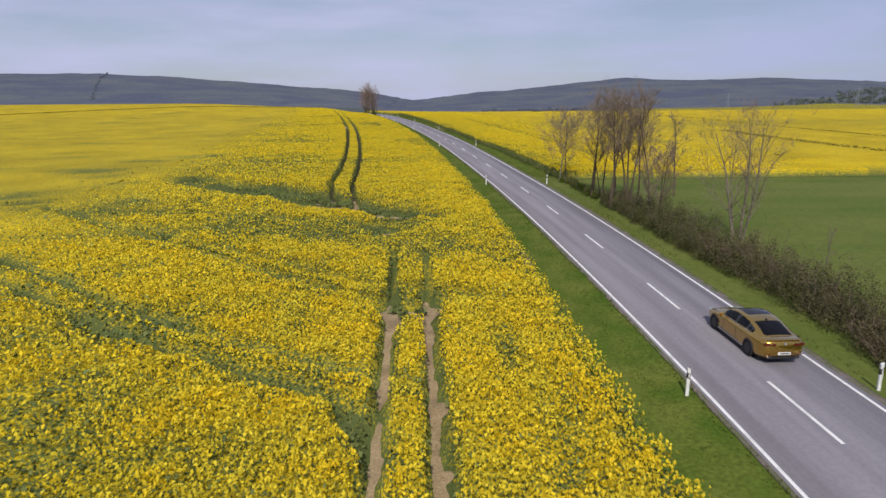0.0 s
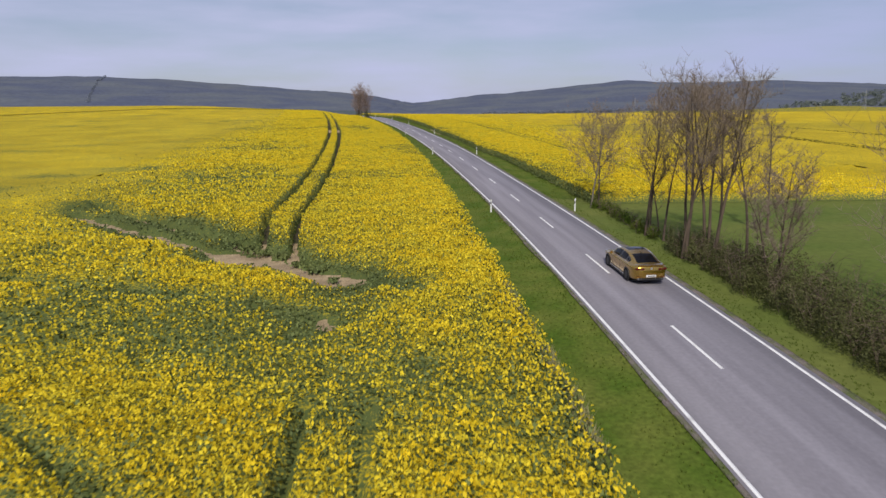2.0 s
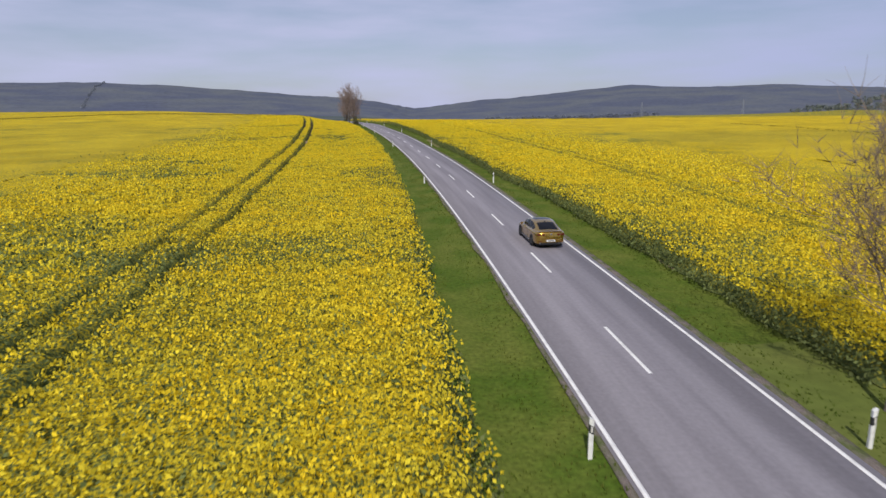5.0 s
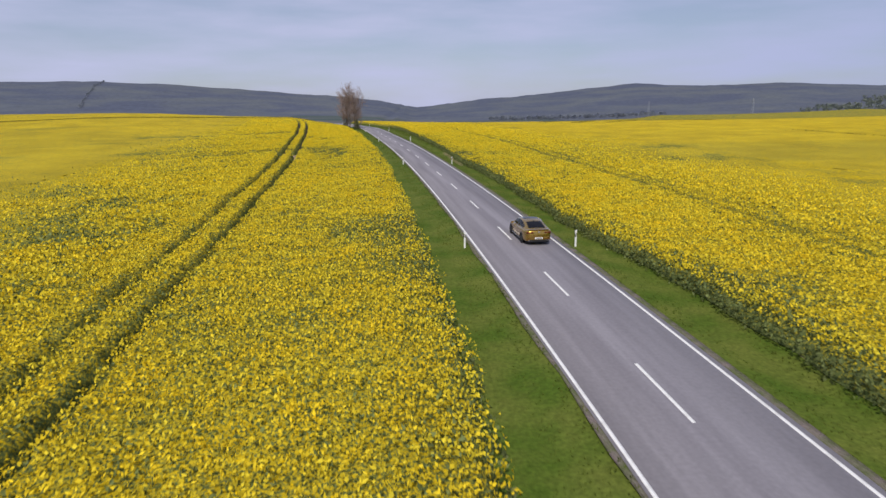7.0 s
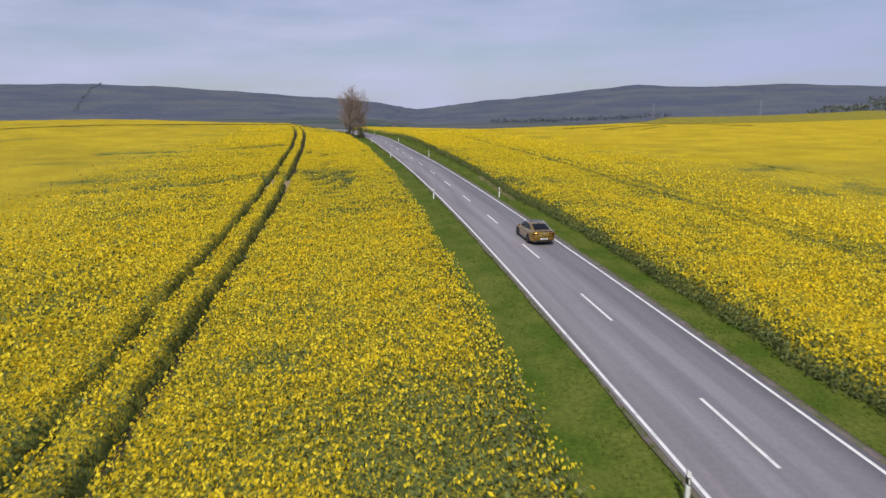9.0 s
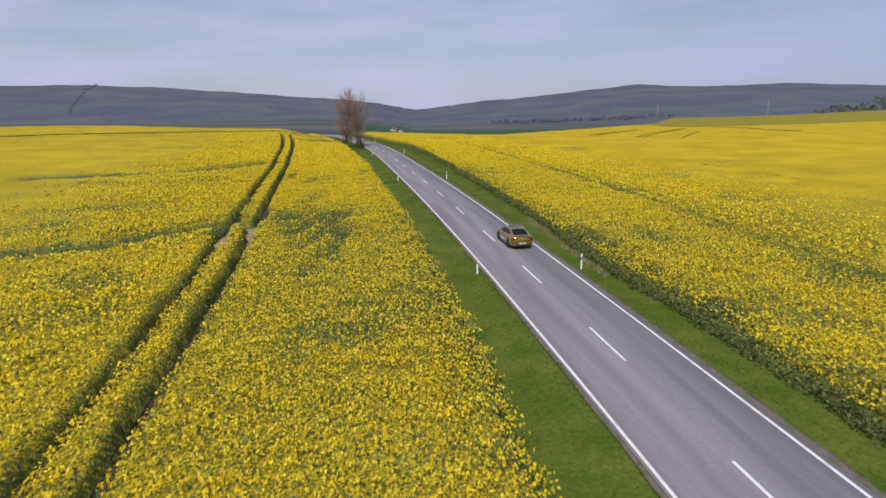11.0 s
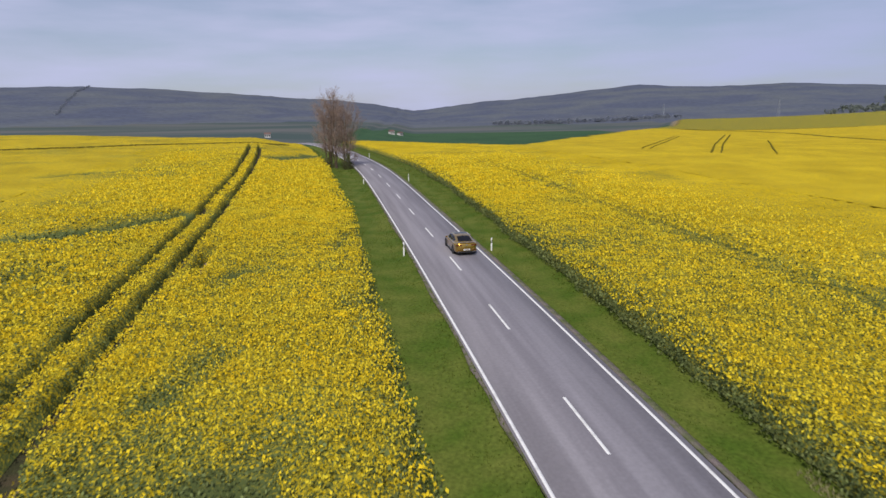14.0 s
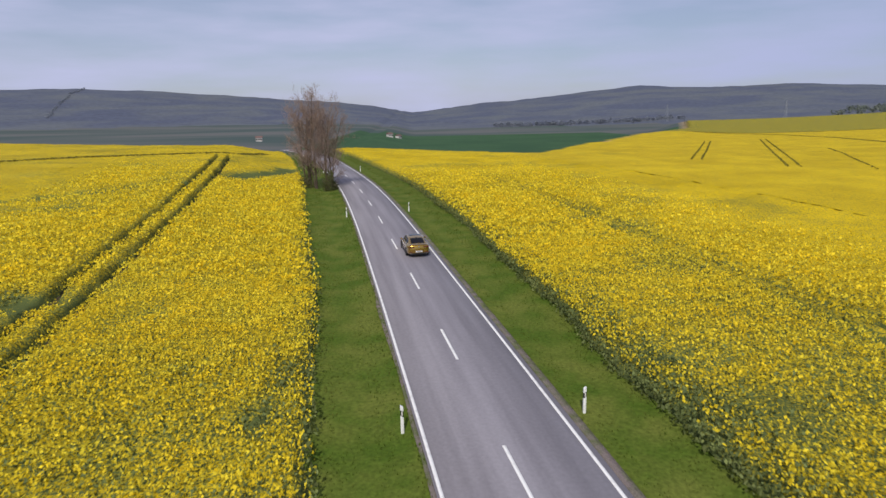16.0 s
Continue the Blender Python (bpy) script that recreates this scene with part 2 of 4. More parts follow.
def canopy_material(name="rape_canopy"):
    """Leaves and stems below, blossom above: the share of blossom (attribute bloom, also lowered for shade beside
    tracks) is broken up by noise.
    """
    m = bpy.data.materials.new(name)
    m.use_nodes = True
    nt = m.node_tree
    nd, ln = nt.nodes, nt.links
    bs = nd["Principled BSDF"]
    bs.inputs["Roughness"].default_value, bs.inputs["Specular IOR Level"].default_value = 0.8, 0.03
    geo = nd.new("ShaderNodeNewGeometry")
    at = nd.new("ShaderNodeAttribute")
    at.attribute_name = "bloom"
    n1 = nd.new("ShaderNodeTexNoise")
    n1.inputs["Scale"].default_value, n1.inputs["Detail"].default_value = 9.0, 4
    n2 = nd.new("ShaderNodeTexNoise")
    n2.inputs["Scale"].default_value, n2.inputs["Detail"].default_value = 0.12, 5
    for n in (n1, n2):
        ln.new(geo.outputs["Position"], n.inputs["Vector"])
    a1 = nd.new("ShaderNodeMath")
    a1.operation = "MULTIPLY_ADD"
    a1.inputs[1].default_value, a1.inputs[2].default_value = 3.0, -1.5
    ln.new(n1.outputs["Fac"], a1.inputs[0])
    a2 = nd.new("ShaderNodeMath")
    a2.operation = "ADD"
    a3, a4 = nd.new("ShaderNodeMath"), nd.new("ShaderNodeMath")
    a3.operation, a3.use_clamp, a3.inputs[1].default_value = "MULTIPLY_ADD", True, 2.6
    a3.inputs[2].default_value = 0.45
    a4.operation = "MULTIPLY"
    ln.new(at.outputs["Fac"], a3.inputs[0])
    ln.new(a1.outputs[0], a4.inputs[0])
    ln.new(a3.outputs[0], a4.inputs[1])
    ln.new(a4.outputs[0], a2.inputs[0])
    ln.new(at.outputs["Fac"], a2.inputs[1])
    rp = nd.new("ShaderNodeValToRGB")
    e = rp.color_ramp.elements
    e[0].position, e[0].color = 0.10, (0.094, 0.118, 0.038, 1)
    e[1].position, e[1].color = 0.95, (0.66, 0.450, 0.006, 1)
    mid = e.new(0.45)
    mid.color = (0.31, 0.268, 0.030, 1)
    ln.new(a2.outputs[0], rp.inputs["Fac"])
    hs = nd.new("ShaderNodeHueSaturation")
    mr = nd.new("ShaderNodeMapRange")
    mr.inputs["From Min"].default_value, mr.inputs["From Max"].default_value = 0.3, 0.7
    mr.inputs["To Min"].default_value, mr.inputs["To Max"].default_value = 0.78, 1.10
    ln.new(n2.outputs["Fac"], mr.inputs["Value"])
    ln.new(mr.outputs["Result"], hs.inputs["Value"])
    ln.new(rp.outputs["Color"], hs.inputs["Color"])
    ln.new(hs.outputs["Color"], bs.inputs["Base Color"])
    bp = nd.new("ShaderNodeBump")
    bp.inputs["Strength"].default_value, bp.inputs["Distance"].default_value = 0.5, 0.08
    ln.new(n1.outputs["Fac"], bp.inputs["Height"])
    ln.new(bp.outputs["Normal"], bs.inputs["Normal"])
    return m


CANOPY = canopy_material()


# ---- mesh helpers ----
def part(name, bm, material, parent=None, label=""):
    me = bpy.data.meshes.new(name)
    bm.to_mesh(me)
    bm.free()
    me.materials.append(material)
    ob = new(name, me)
    ob.parent = parent
    return tagged(ob, label)


def mesh_of(name, verts, faces, materials, slots=None, parent=None, smooth=False):
    """A mesh object from arrays: verts (n, 3), faces (m, 3 or 4)."""
    verts, faces = np.asarray(verts, np.float32), np.asarray(faces, np.int32)
    me = bpy.data.meshes.new(name)
    n, k = faces.shape
    me.vertices.add(len(verts))
    me.vertices.foreach_set("co", verts.ravel())
    me.loops.add(n * k)
    me.loops.foreach_set("vertex_index", faces.ravel())
    me.polygons.add(n)
    me.polygons.foreach_set("loop_start", np.arange(0, n * k, k, dtype=np.int32))
    for m in materials:
        me.materials.append(m)
    if slots is not None:
        me.polygons.foreach_set("material_index", np.asarray(slots, np.int32))
    if smooth:
        me.polygons.foreach_set("use_smooth", np.ones(n, bool))
    me.update(calc_edges=True)
    me.validate()
    ob = new(name, me)
    ob.parent = parent
    return ob


def step(x, a, b):
    t = np.clip((np.asarray(x, float) - a) / (b - a), 0, 1)
    return t * t * (3 - 2 * t)


def lattice(ix, iy, seed):
    h = (ix.astype(np.int64) * 374761393 + iy.astype(np.int64) * 668265263 + seed * 974711) & 0xFFFFFFFF
    h = ((h ^ (h >> 13)) * 1274126177) & 0xFFFFFFFF
    return ((h ^ (h >> 16)) & 0xFFFF) / 65535.0


def vnoise(x, y, size, seed=0):
    """Smooth value noise 0..1 with cells of that many metres."""
    x, y = np.asarray(x, float) / size, np.asarray(y, float) / size
    ix, iy = np.floor(x), np.floor(y)
    fx, fy = x - ix, y - iy
    fx, fy = fx * fx * (3 - 2 * fx), fy * fy * (3 - 2 * fy)
    a, b = lattice(ix, iy, seed), lattice(ix + 1, iy, seed)
    c, d = lattice(ix, iy + 1, seed), lattice(ix + 1, iy + 1, seed)
    return (a * (1 - fx) + b * fx) * (1 - fy) + (c * (1 - fx) + d * fx) * fy


# ---- the lie of the land ----
KNOT = np.array([-60, -20, 20, 60, 100, 140, 180, 220, 260, 300, 340, 380, 420, 470.0])
ROAD_X = np.array([-3.0, -0.28, 1.51, 0.95, -0.88, -4.14, -8.22, -13.5, -19.2, -25.67, -33.83, -43.71, -56.0, -74.0])
ROAD_Z = np.array([-0.6, -0.22, 0.16, 0.98, 1.53, 2.48, 3.13, 3.95, 4.38, 4.91, 4.83, 4.84, 4.3, 2.6])


def natural(k):
    n, h = len(k), np.diff(k)
    a, b = np.eye(n), np.zeros((n, n))
    for i in range(1, n - 1):
        a[i, i - 1:i + 2] = h[i - 1], 2 * (h[i - 1] + h[i]), h[i]
        b[i, i - 1:i + 2] = 6 / h[i - 1], -6 / h[i - 1] - 6 / h[i], 6 / h[i]
    return np.linalg.solve(a, b)


CURVE = natural(KNOT)


def along(v, y):
    m, y = CURVE @ v, np.clip(np.asarray(y, float), KNOT[0], KNOT[-1])
    i = np.clip(np.searchsorted(KNOT, y) - 1, 0, len(KNOT) - 2)
    h = KNOT[i + 1] - KNOT[i]
    a, b = (KNOT[i + 1] - y) / h, (y - KNOT[i]) / h
    return a * v[i] + b * v[i + 1] + ((a ** 3 - a) * m[i] + (b ** 3 - b) * m[i + 1]) * h * h / 6


def road_x(y):
    return along(ROAD_X, y)


def road_z(y):
    return along(ROAD_Z, y)


YS = np.arange(-60, 470.1, 1.0)
SLOPE = np.gradient(road_x(YS), YS)
CHAIN = np.concatenate([[0], np.cumsum(np.sqrt(1 + ((SLOPE[1:] + SLOPE[:-1]) / 2) ** 2))])
CHAIN -= np.interp(0, YS, CHAIN)


def on_road(s, side=0.0):
    """The place on the road at s metres along it and side metres to the right of its middle, and the road's heading."""
    y = float(np.interp(s, CHAIN, YS))
    k = float(np.interp(y, YS, SLOPE))
    n = math.hypot(1, k)
    return Vector((float(road_x(y)) + side / n, y - side * k / n, float(road_z(y)))), math.degrees(math.atan(-k))


BROW_X = [-900, -400, -130, -63, -37, -8, 15, 45, 119, 200, 400, 900]
BROW_Y = [360, 360, 370, 387, 402, 384, 368, 433, 587, 700, 1150, 1300]
RIDGE_AZ = [-180, -60, -32, -27, -20.7, -14, -6.7, -3, -0.8, 2, 6, 11.5, 16.4, 18.8, 24, 29.5, 33.6, 37.6, 60, 180]
RIDGE_Z = [90, 140, 141, 147, 136, 110, 73, 48, 27, 46, 71, 94, 120, 130, 118, 127, 112, 97, 100, 90]


def brow(x):
    return np.interp(x, BROW_X, BROW_Y)


def ground_z(x, y):
    """The height of the bare ground."""
    x, y = np.asarray(x, float), np.asarray(y, float)
    u = x - road_x(y)
    z = road_z(np.clip(y, -60, 345)) + (road_z(y) - road_z(np.clip(y, -60, 345))) * step(14 - np.abs(u), 0, 8)
    left = step(y, 170, 370) * (2.4 * step(-u, 9, 26) + 2.6 * step(-u, 22, 100))
    fall = (-0.02 * (np.clip(y, 340, 590) - 340) - 0.006 * (np.clip(y, 590, 1300) - 590)) * step(u, 10, 60)
    z = z + left + fall
    z = z - 0.16 * step(np.abs(u), 3.0, 3.7) - 0.16 * np.exp(-((np.abs(u) - 5.2) / 0.9) ** 2)
    d = y - brow(x)
    z = z - 13 * step(d, 0, 130) * step(y, 300, 380)
    r, az = np.hypot(x + 11, y - 8), np.degrees(np.arctan2(x + 11, y - 8))
    hill = (np.interp(az, RIDGE_AZ, RIDGE_Z) + 9) * step(r, 1250, 3350)
    hill = hill * (0.90 + 0.10 * vnoise(x, y, 420, 5)) + step(r, 1400, 1800) * (7 * vnoise(x, y, 75, 6) + 5 * vnoise(x, y, 33, 7) - 6)
    return z + hill


def lines_near(x, y, line):
    """Distance to a broken line."""
    best = np.full(np.shape(x), 1e9)
    for (ax, ay), (bx, by) in zip(line[:-1], line[1:]):
        dx, dy = bx - ax, by - ay
        t = np.clip(((x - ax) * dx + (y - ay) * dy) / (dx * dx + dy * dy), 0, 1)
        best = np.minimum(best, np.hypot(x - ax - t * dx, y - ay - t * dy))
    return best


def beside(y0, y1, u0, u1=None, n=24):
    """A broken line beside the road, u metres from its middle."""
    u1 = u0 if u1 is None else u1
    return [(float(road_x(y)) + u0 + (u1 - u0) * float(step(y, y0, y1)), y) for y in np.linspace(y0, y1, n)]


# wheel tracks of the sprayer
TRACKS = [
    [(-11.0, -10), (-11.0, 38), (-11.1, 45.5)], [(-12.9, -10), (-12.9, 38), (-13.0, 45.5)],
    [(-16.4, 61), (-17.6, 68)] + beside(74, 245, -18.9, -20.2) + beside(255, 349, -20.6, -22.2),
    [(-18.6, 62.5), (-19.8, 69)] + beside(74, 245, -21.2, -22.4) + beside(255, 349, -22.8, -24.7),
    beside(100, 320, 17.3, 21.2), beside(100, 320, 19.1, 23.0),
]
# runs of thin, green, flowerless crop: broken line, half width, strength
THIN = [
    ([(-46, 53), (-37.3, 46), (-31.2, 41.1), (-26.2, 36.8), (-22.6, 34.4), (-19.5, 32.3), (-16.9, 30.8), (-14.5, 29.4), (-12.6, 28.4)], 0.50, 1.5),
    ([(-43, 48.5), (-34.3, 41.2), (-28.9, 36.9), (-24.7, 33.5), (-21.6, 31.6), (-18.8, 29.7), (-16.4, 28.2), (-14.3, 27.1), (-13.4, 25.3), (-12.9, 24)], 0.52, 1.5),
    ([(-53, 71), (-42.6, 61.7), (-34.4, 54.5), (-28.1, 48.9), (-23.1, 44.4), (-19, 40.8), (-15.6, 38.2), (-12.9, 36.6)], 0.44, 1.25),
    ([(-33, 54.8), (-26.7, 49.3), (-22.4, 45.6), (-19.1, 43.2), (-16.2, 40.9), (-13.7, 38.9)], 0.40, 0.8),
    ([(-12.4, 38.9), (-11.2, 38.6)], 0.45, 1.0), ([(-10.4, 37.6), (-8.4, 37.0)], 0.55, 0.9), ([(-12.3, 28.2), (-11.4, 27.6)], 0.5, 1.0),
    ([(-34, 78.2), (-25.9, 73.5), (-20.4, 68), (-14.6, 61.3), (-9.5, 57.2)], 1.6, 0.85),
    ([(-30, 59), (-22, 57), (-15, 54.5)], 1.0, 0.55),
    ([(-50, 187), (-40, 190.7), (-37, 194), (-33, 197.5)], 2.0, 1.0),
    ([(-70, 230), (-53, 236.2), (-48, 237.8), (-43, 243), (-40.5, 247)], 2.1, 1.0),
    ([(-70, 277), (-64, 281.8), (-58, 288.5), (-54.5, 294.8), (-49.5, 298.4)], 1.4, 1.2),
    ([(-50, 208), (-46, 206.5), (-41, 208)], 1.1, 0.6), ([(-34, 243.5), (-32.8, 246)], 0.9, 0.6), ([(-24.2, 233), (-23.8, 238)], 0.7, 0.8), ([(-28, 207), (-27, 212)], 1.0, 0.6), ([(-30.2, 222.5), (-30.0, 226)], 0.8, 0.6),
    ([(26, 367), (31, 360)], 2.0, 0.9),
    ([(-28.2, 198), (-26.4, 202)], 1.1, 0.42), ([(-26.2, 192), (-24.2, 203)], 1.2, 0.34), ([(-23.9, 192), (-22.6, 205)], 1.0, 0.5), ([(-22.4, 187), (-22, 195)], 0.8, 0.5), ([(-25, 187), (-24, 191)], 0.8, 0.4), ([(-23.5, 180), (-22, 186)], 0.9, 0.4),
    ([(-46, 309), (-44.6, 318), (-42, 331)], 3.0, 1.3),
    ([(-8.2, 29), (-8.0, 32)], 0.5, 0.7), ([(-7.6, 22), (-6.9, 27)], 0.4, 0.6),
]
# bare soil: broken line, half width
BARE = [
    ([(-12.9, 10), (-12.9, 25), (-12.8, 29), (-12.8, 33), (-12.95, 38)], 0.22), ([(-11.0, 10), (-11.0, 30), (-10.8, 37.4)], 0.22), ([(-13.4, 37.1), (-12.2, 37.1), (-11.0, 36.8)], 0.95),
    ([(-38, 83.5), (-30.7, 77.1), (-23.9, 70.9), (-18.8, 66.0)], 0.30), ([(-20.1, 64.9), (-16.2, 62.2), (-13.2, 60.0)], 1.08),
    ([(-38, 80), (-30.7, 73.8), (-23.4, 67.5), (-20.1, 64.9)], 0.60),
    ([(-13.9, 54.4), (-13.2, 53.2)], 0.51),
    ([(-32.5, 192.5), (-32.3, 199.0)], 0.60), ([(-30.5, 195.0), (-30.7, 203)], 0.50), ([(-32.2, 193.5), (-31.0, 190)], 0.3),
    ([(-33.0, 226), (-33.6, 232)], 0.42),
]


def crop_state(x, y):
    """Share of blossom 0..1 and height of the crop in metres (0: bare)."""
    x, y = np.asarray(x, float), np.asarray(y, float)
    u = x - road_x(y)
    wob = 0.5 * (vnoise(x, y, 2.1, 21) - 0.5) + 0.9 * (vnoise(x, y, 0.8, 22) - 0.5) * 0.5
    streak = vnoise(x * 0.35 + y * 0.25, y - x * 0.28, 3.6, 12)
    patch = vnoise(x, y, 9, 13) * 0.6 + vnoise(x, y, 2.4, 14) * 0.4
    bloom = 0.95 - 0.46 * step(patch, 0.54, 0.88) * step(60 - np.abs(u), 0, 25) - 0.42 * step(streak, 0.60, 0.92) * step(-u, 8, 40)
    tall = 1.18 + 0.20 * (vnoise(x, y, 5, 15) - 0.5) + 0.25 * (vnoise(x, y, 0.9, 16) - 0.5)
    # the paler, thinner stretch
    pale = step(lines_near(x, y, [(-24, 54), (-17, 50.5), (-11, 47.2), (-6, 45.5)]) + 2.2 * wob, 5.0, 1.6)
    upper = step(y - np.interp(x, [150, 167, 170, 209, 278, 600], [640, 628, 545, 551, 590, 780]), 0, 6) * (x > 160)
    bloom = bloom - 0.60 * upper
    bloom, tall = bloom - 0.42 * pale, tall - 0.15 * pale
    low = step(lines_near(x, y, [(-15, 46), (-26, 56), (-40, 62), (-70, 78)]) + 3 * wob, 11, 4)
    bloom = bloom - 0.17 * low
    bloom = bloom - 0.28 * step(lines_near(x, y, [(-28, 92), (-60, 100), (-130, 116)]) + 3 * wob, 16, 5)
    bloom = bloom - 0.16 * step(y, 56, 64) * step(y, 104, 84) * step(u, -9, -12) - 0.16 * step(u, -21, -26) * step(y, 100, 130) * step(y, 250, 235)
    bloom = bloom - 0.24 * step(y, 200, 215) * step(y, 256, 240) * step(u, 5, 7) * step(u, 30, 16)
    bloom = bloom - 0.07 * step(y, 49, 53) * step(y, 64, 60) * step(u, -8, -11)
    bloom = bloom - 0.10 * step(y, 208, 216) * step(y, 256, 240) * step(u, -26, -20)
    bloom = bloom - step(u, -26, -16) * (0.18 * step(y, 90, 112) * step(y, 215, 200) + 0.20 * step(y, 165, 180) * step(y, 212, 196))
    for line, half, much in THIN:
        near = much * (0.62 + 0.6 * vnoise(x, y, 1.4, 23)) * step(lines_near(x, y, line) + wob * (0.7 * half + 0.25), half * 1.5, half * 0.2)
        near = np.clip(near, 0, 1.15)
        bloom, tall = bloom - (0.84 + 0.06 * (y > 150)) * near, tall * (1 - 0.42 * near)
    for i, line in enumerate(TRACKS):
        half = 0.25 - 0.09 * step(y, 37, 40) if i < 2 else 0.25 + 0.15 * step(y, 110, 180) if i < 4 else 0.40 if i == 4 else 0.24
        near = (1.0 if i < 4 else 0.9) * step(lines_near(x, y, line) + (0.25 if i < 4 else 0.35) * wob, half + 0.16, half - 0.04)
        bloom, tall = bloom - near, tall * (1 - (0.95 if 1 < i < 4 else 0.885) * near)
        # shade along the track's sides, put into the colour as less blossom
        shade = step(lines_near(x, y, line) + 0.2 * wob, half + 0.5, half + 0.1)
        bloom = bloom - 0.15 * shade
    for line, half in BARE:
        off = lines_near(x, y, line)
        near = step(off + wob * (0.25 + half) * 1.3, half + 0.26, half - 0.16)
        tall = tall * (1 - near)
        bloom = bloom - 0.3 * step(off, half + 0.4, half)
        if half > 0.5 and 50 < line[0][1] < 100:        # stunted plants round the larger bare patches
            poor = step(off + 2.0 * wob, half + 3.2, half + 0.3)
            bloom, tall = bloom - 0.45 * poor, tall * (1 - 0.58 * poor)
    stunted = step(np.abs(x + 11.9) + wob, 1.9, 1.2) * step(y, 29, 33.5) * step(y, 37.5, 36.5)
    bloom, tall = bloom - 0.12 * stunted, tall * (1 - 0.55 * stunted)
    return np.clip(bloom, 0, 1), np.clip(tall, 0, 2)


def left_edge(y):
    return -6.28 + 0.40 * (vnoise(y, y * 0 + 3, 7, 31) - 0.5) + 0.4 * (vnoise(y, y * 0 + 9, 1.3, 32) - 0.5) - 0.45 * step(y, 190, 225) - 1.3 * step(y, 245, 285)


def right_edge(y):
    foot = np.interp(y, [80, 118, 129, 140, 152, 172, 183, 193, 201, 215, 240, 270], [6.4, 6.25, 5.75, 5.35, 5.5, 5.6, 5.4, 5.65, 6.1, 6.2, 6.9, 7.9])
    return foot + 0.4 * (vnoise(y, y * 0 + 5, 8, 33) - 0.5) + 0.5 * (vnoise(y, y * 0 + 2, 1.4, 34) - 0.5)


FIELD_START = 83.5      # the rape on the right begins past the meadow


# ---- ground ----
def spaced(a, b, fine, far_a, far_b, grow=1.05, most=45):
    mid = list(np.arange(a, b + 1e-6, fine))
    up, s = [b], fine
    while up[-1] < far_b:
        s = min(most, s * grow)
        up.append(up[-1] + s)
    dn, s = [a], fine
    while dn[-1] > far_a:
        s = min(most, s * grow)
        dn.append(dn[-1] - s)
    return np.array(dn[:0:-1] + mid + up[1:])


def grid_faces(ny, nx):
    i = np.arange(ny - 1)[:, None] * nx + np.arange(nx - 1)[None, :]
    return np.stack([i, i + 1, i + nx + 1, i + nx], -1).reshape(-1, 4)


def build_ground():
    xs, ys = spaced(-48, 24, 1.1, -4300, 4300, 1.07, 60), spaced(-20, 420, 2.5, -600, 4700, 1.04, 45)
    gx, gy = np.meshgrid(xs, ys)
    gz = ground_z(gx, gy)
    u = gx - road_x(gy)
    gz = gz - 0.10 * step(3.4 - np.abs(u), 0, 0.3) * (gy < 470)
    f = grid_faces(len(ys), len(xs))
    v = np.stack([gx, gy, gz], -1).reshape(-1, 3)
    c = v[f].mean(1)
    cu, r = c[:, 0] - road_x(c[:, 1]), np.hypot(c[:, 0], c[:, 1])
    d = c[:, 1] - brow(c[:, 0])
    slot = np.full(len(f), 1)
    slot[(np.abs(cu) < 7.2 + 1.8 * step(c[:, 1], 205, 260)) & (c[:, 1] < 470)] = 0
    slot[(cu > 0) & (c[:, 1] < FIELD_START + 4)] = 2
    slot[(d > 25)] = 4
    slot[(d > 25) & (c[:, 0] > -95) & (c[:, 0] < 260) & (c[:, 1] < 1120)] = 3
    # Beyond 1500 m: the hills whose colour already holds the haze.
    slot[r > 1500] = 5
    ob = mesh_of("ground", v, f, [GRASS_GROUND, SOIL, MEADOW, GREEN_CROP, HAZY_FIELD, HAZY_HILLS], slot, smooth=True)
    return tagged(ob, "rolling farmland with soil, grass and wooded hills beyond", "ground", kind="structure")


build_ground()


# ---- road ----
def ribbon(name, a, b, lift, material, s0=-55.0, s1=455.0, pitch=2.5, parent=None, crown=0.0, thick=0.05, wob=0.0):
    """A strip along the road from side a to side b, with a small thickness."""
    ss = np.arange(s0, s1 + 1e-6, pitch)
    v, f = [], []
    for s in ss:
        wa = wob * (float(vnoise(s, 1.0, 2.0, 41)) - 0.5) if wob else 0.0
        for side in (a + wa, (a + b) / 2, b):
            p, _ = on_road(s, side)
            z = p.z + lift + crown * (1 - abs(side) / 3.1)
            v.append((p.x, p.y, z))
        for side in (a + wa, b):
            p, _ = on_road(s, side)
            v.append((p.x, p.y, p.z + lift - thick))
    for i in range(len(ss) - 1):
        o, n = i * 5, i * 5 + 5
        f += [(o, o + 1, n + 1, n), (o + 1, o + 2, n + 2, n + 1), (o + 3, o, n, n + 3), (o + 2, o + 4, n + 4, n + 2)]
    ob = mesh_of(name, v, f, [material], parent=parent)
    if name == "road":
        for key, row in (("side", [a, (a + b) / 2, b, a, b] * len(ss)), ("chain", np.repeat(ss, 5))):
            ob.data.attributes.new(key, "FLOAT", "POINT").data.foreach_set("value", np.asarray(row, np.float32))
    return ob


road = ribbon("road", -2.90, 3.02, 0.0, ASPHALT, crown=0.04, thick=0.12)
tagged(road, "grey asphalt country road with white markings", "road", kind="structure")
for a, b in ((-3.08, -2.88), (3.0, 3.40)):
    tagged(ribbon("shoulder", a, b, -0.03, GRAVEL, wob=0.3), "narrow gravel shoulder beside the asphalt", "shoulder", kind="structure")
for a in (-2.75, 2.74):
    ribbon("edge_line", a - 0.065, a + 0.065, 0.014, PAINT, parent=road, thick=0.01)
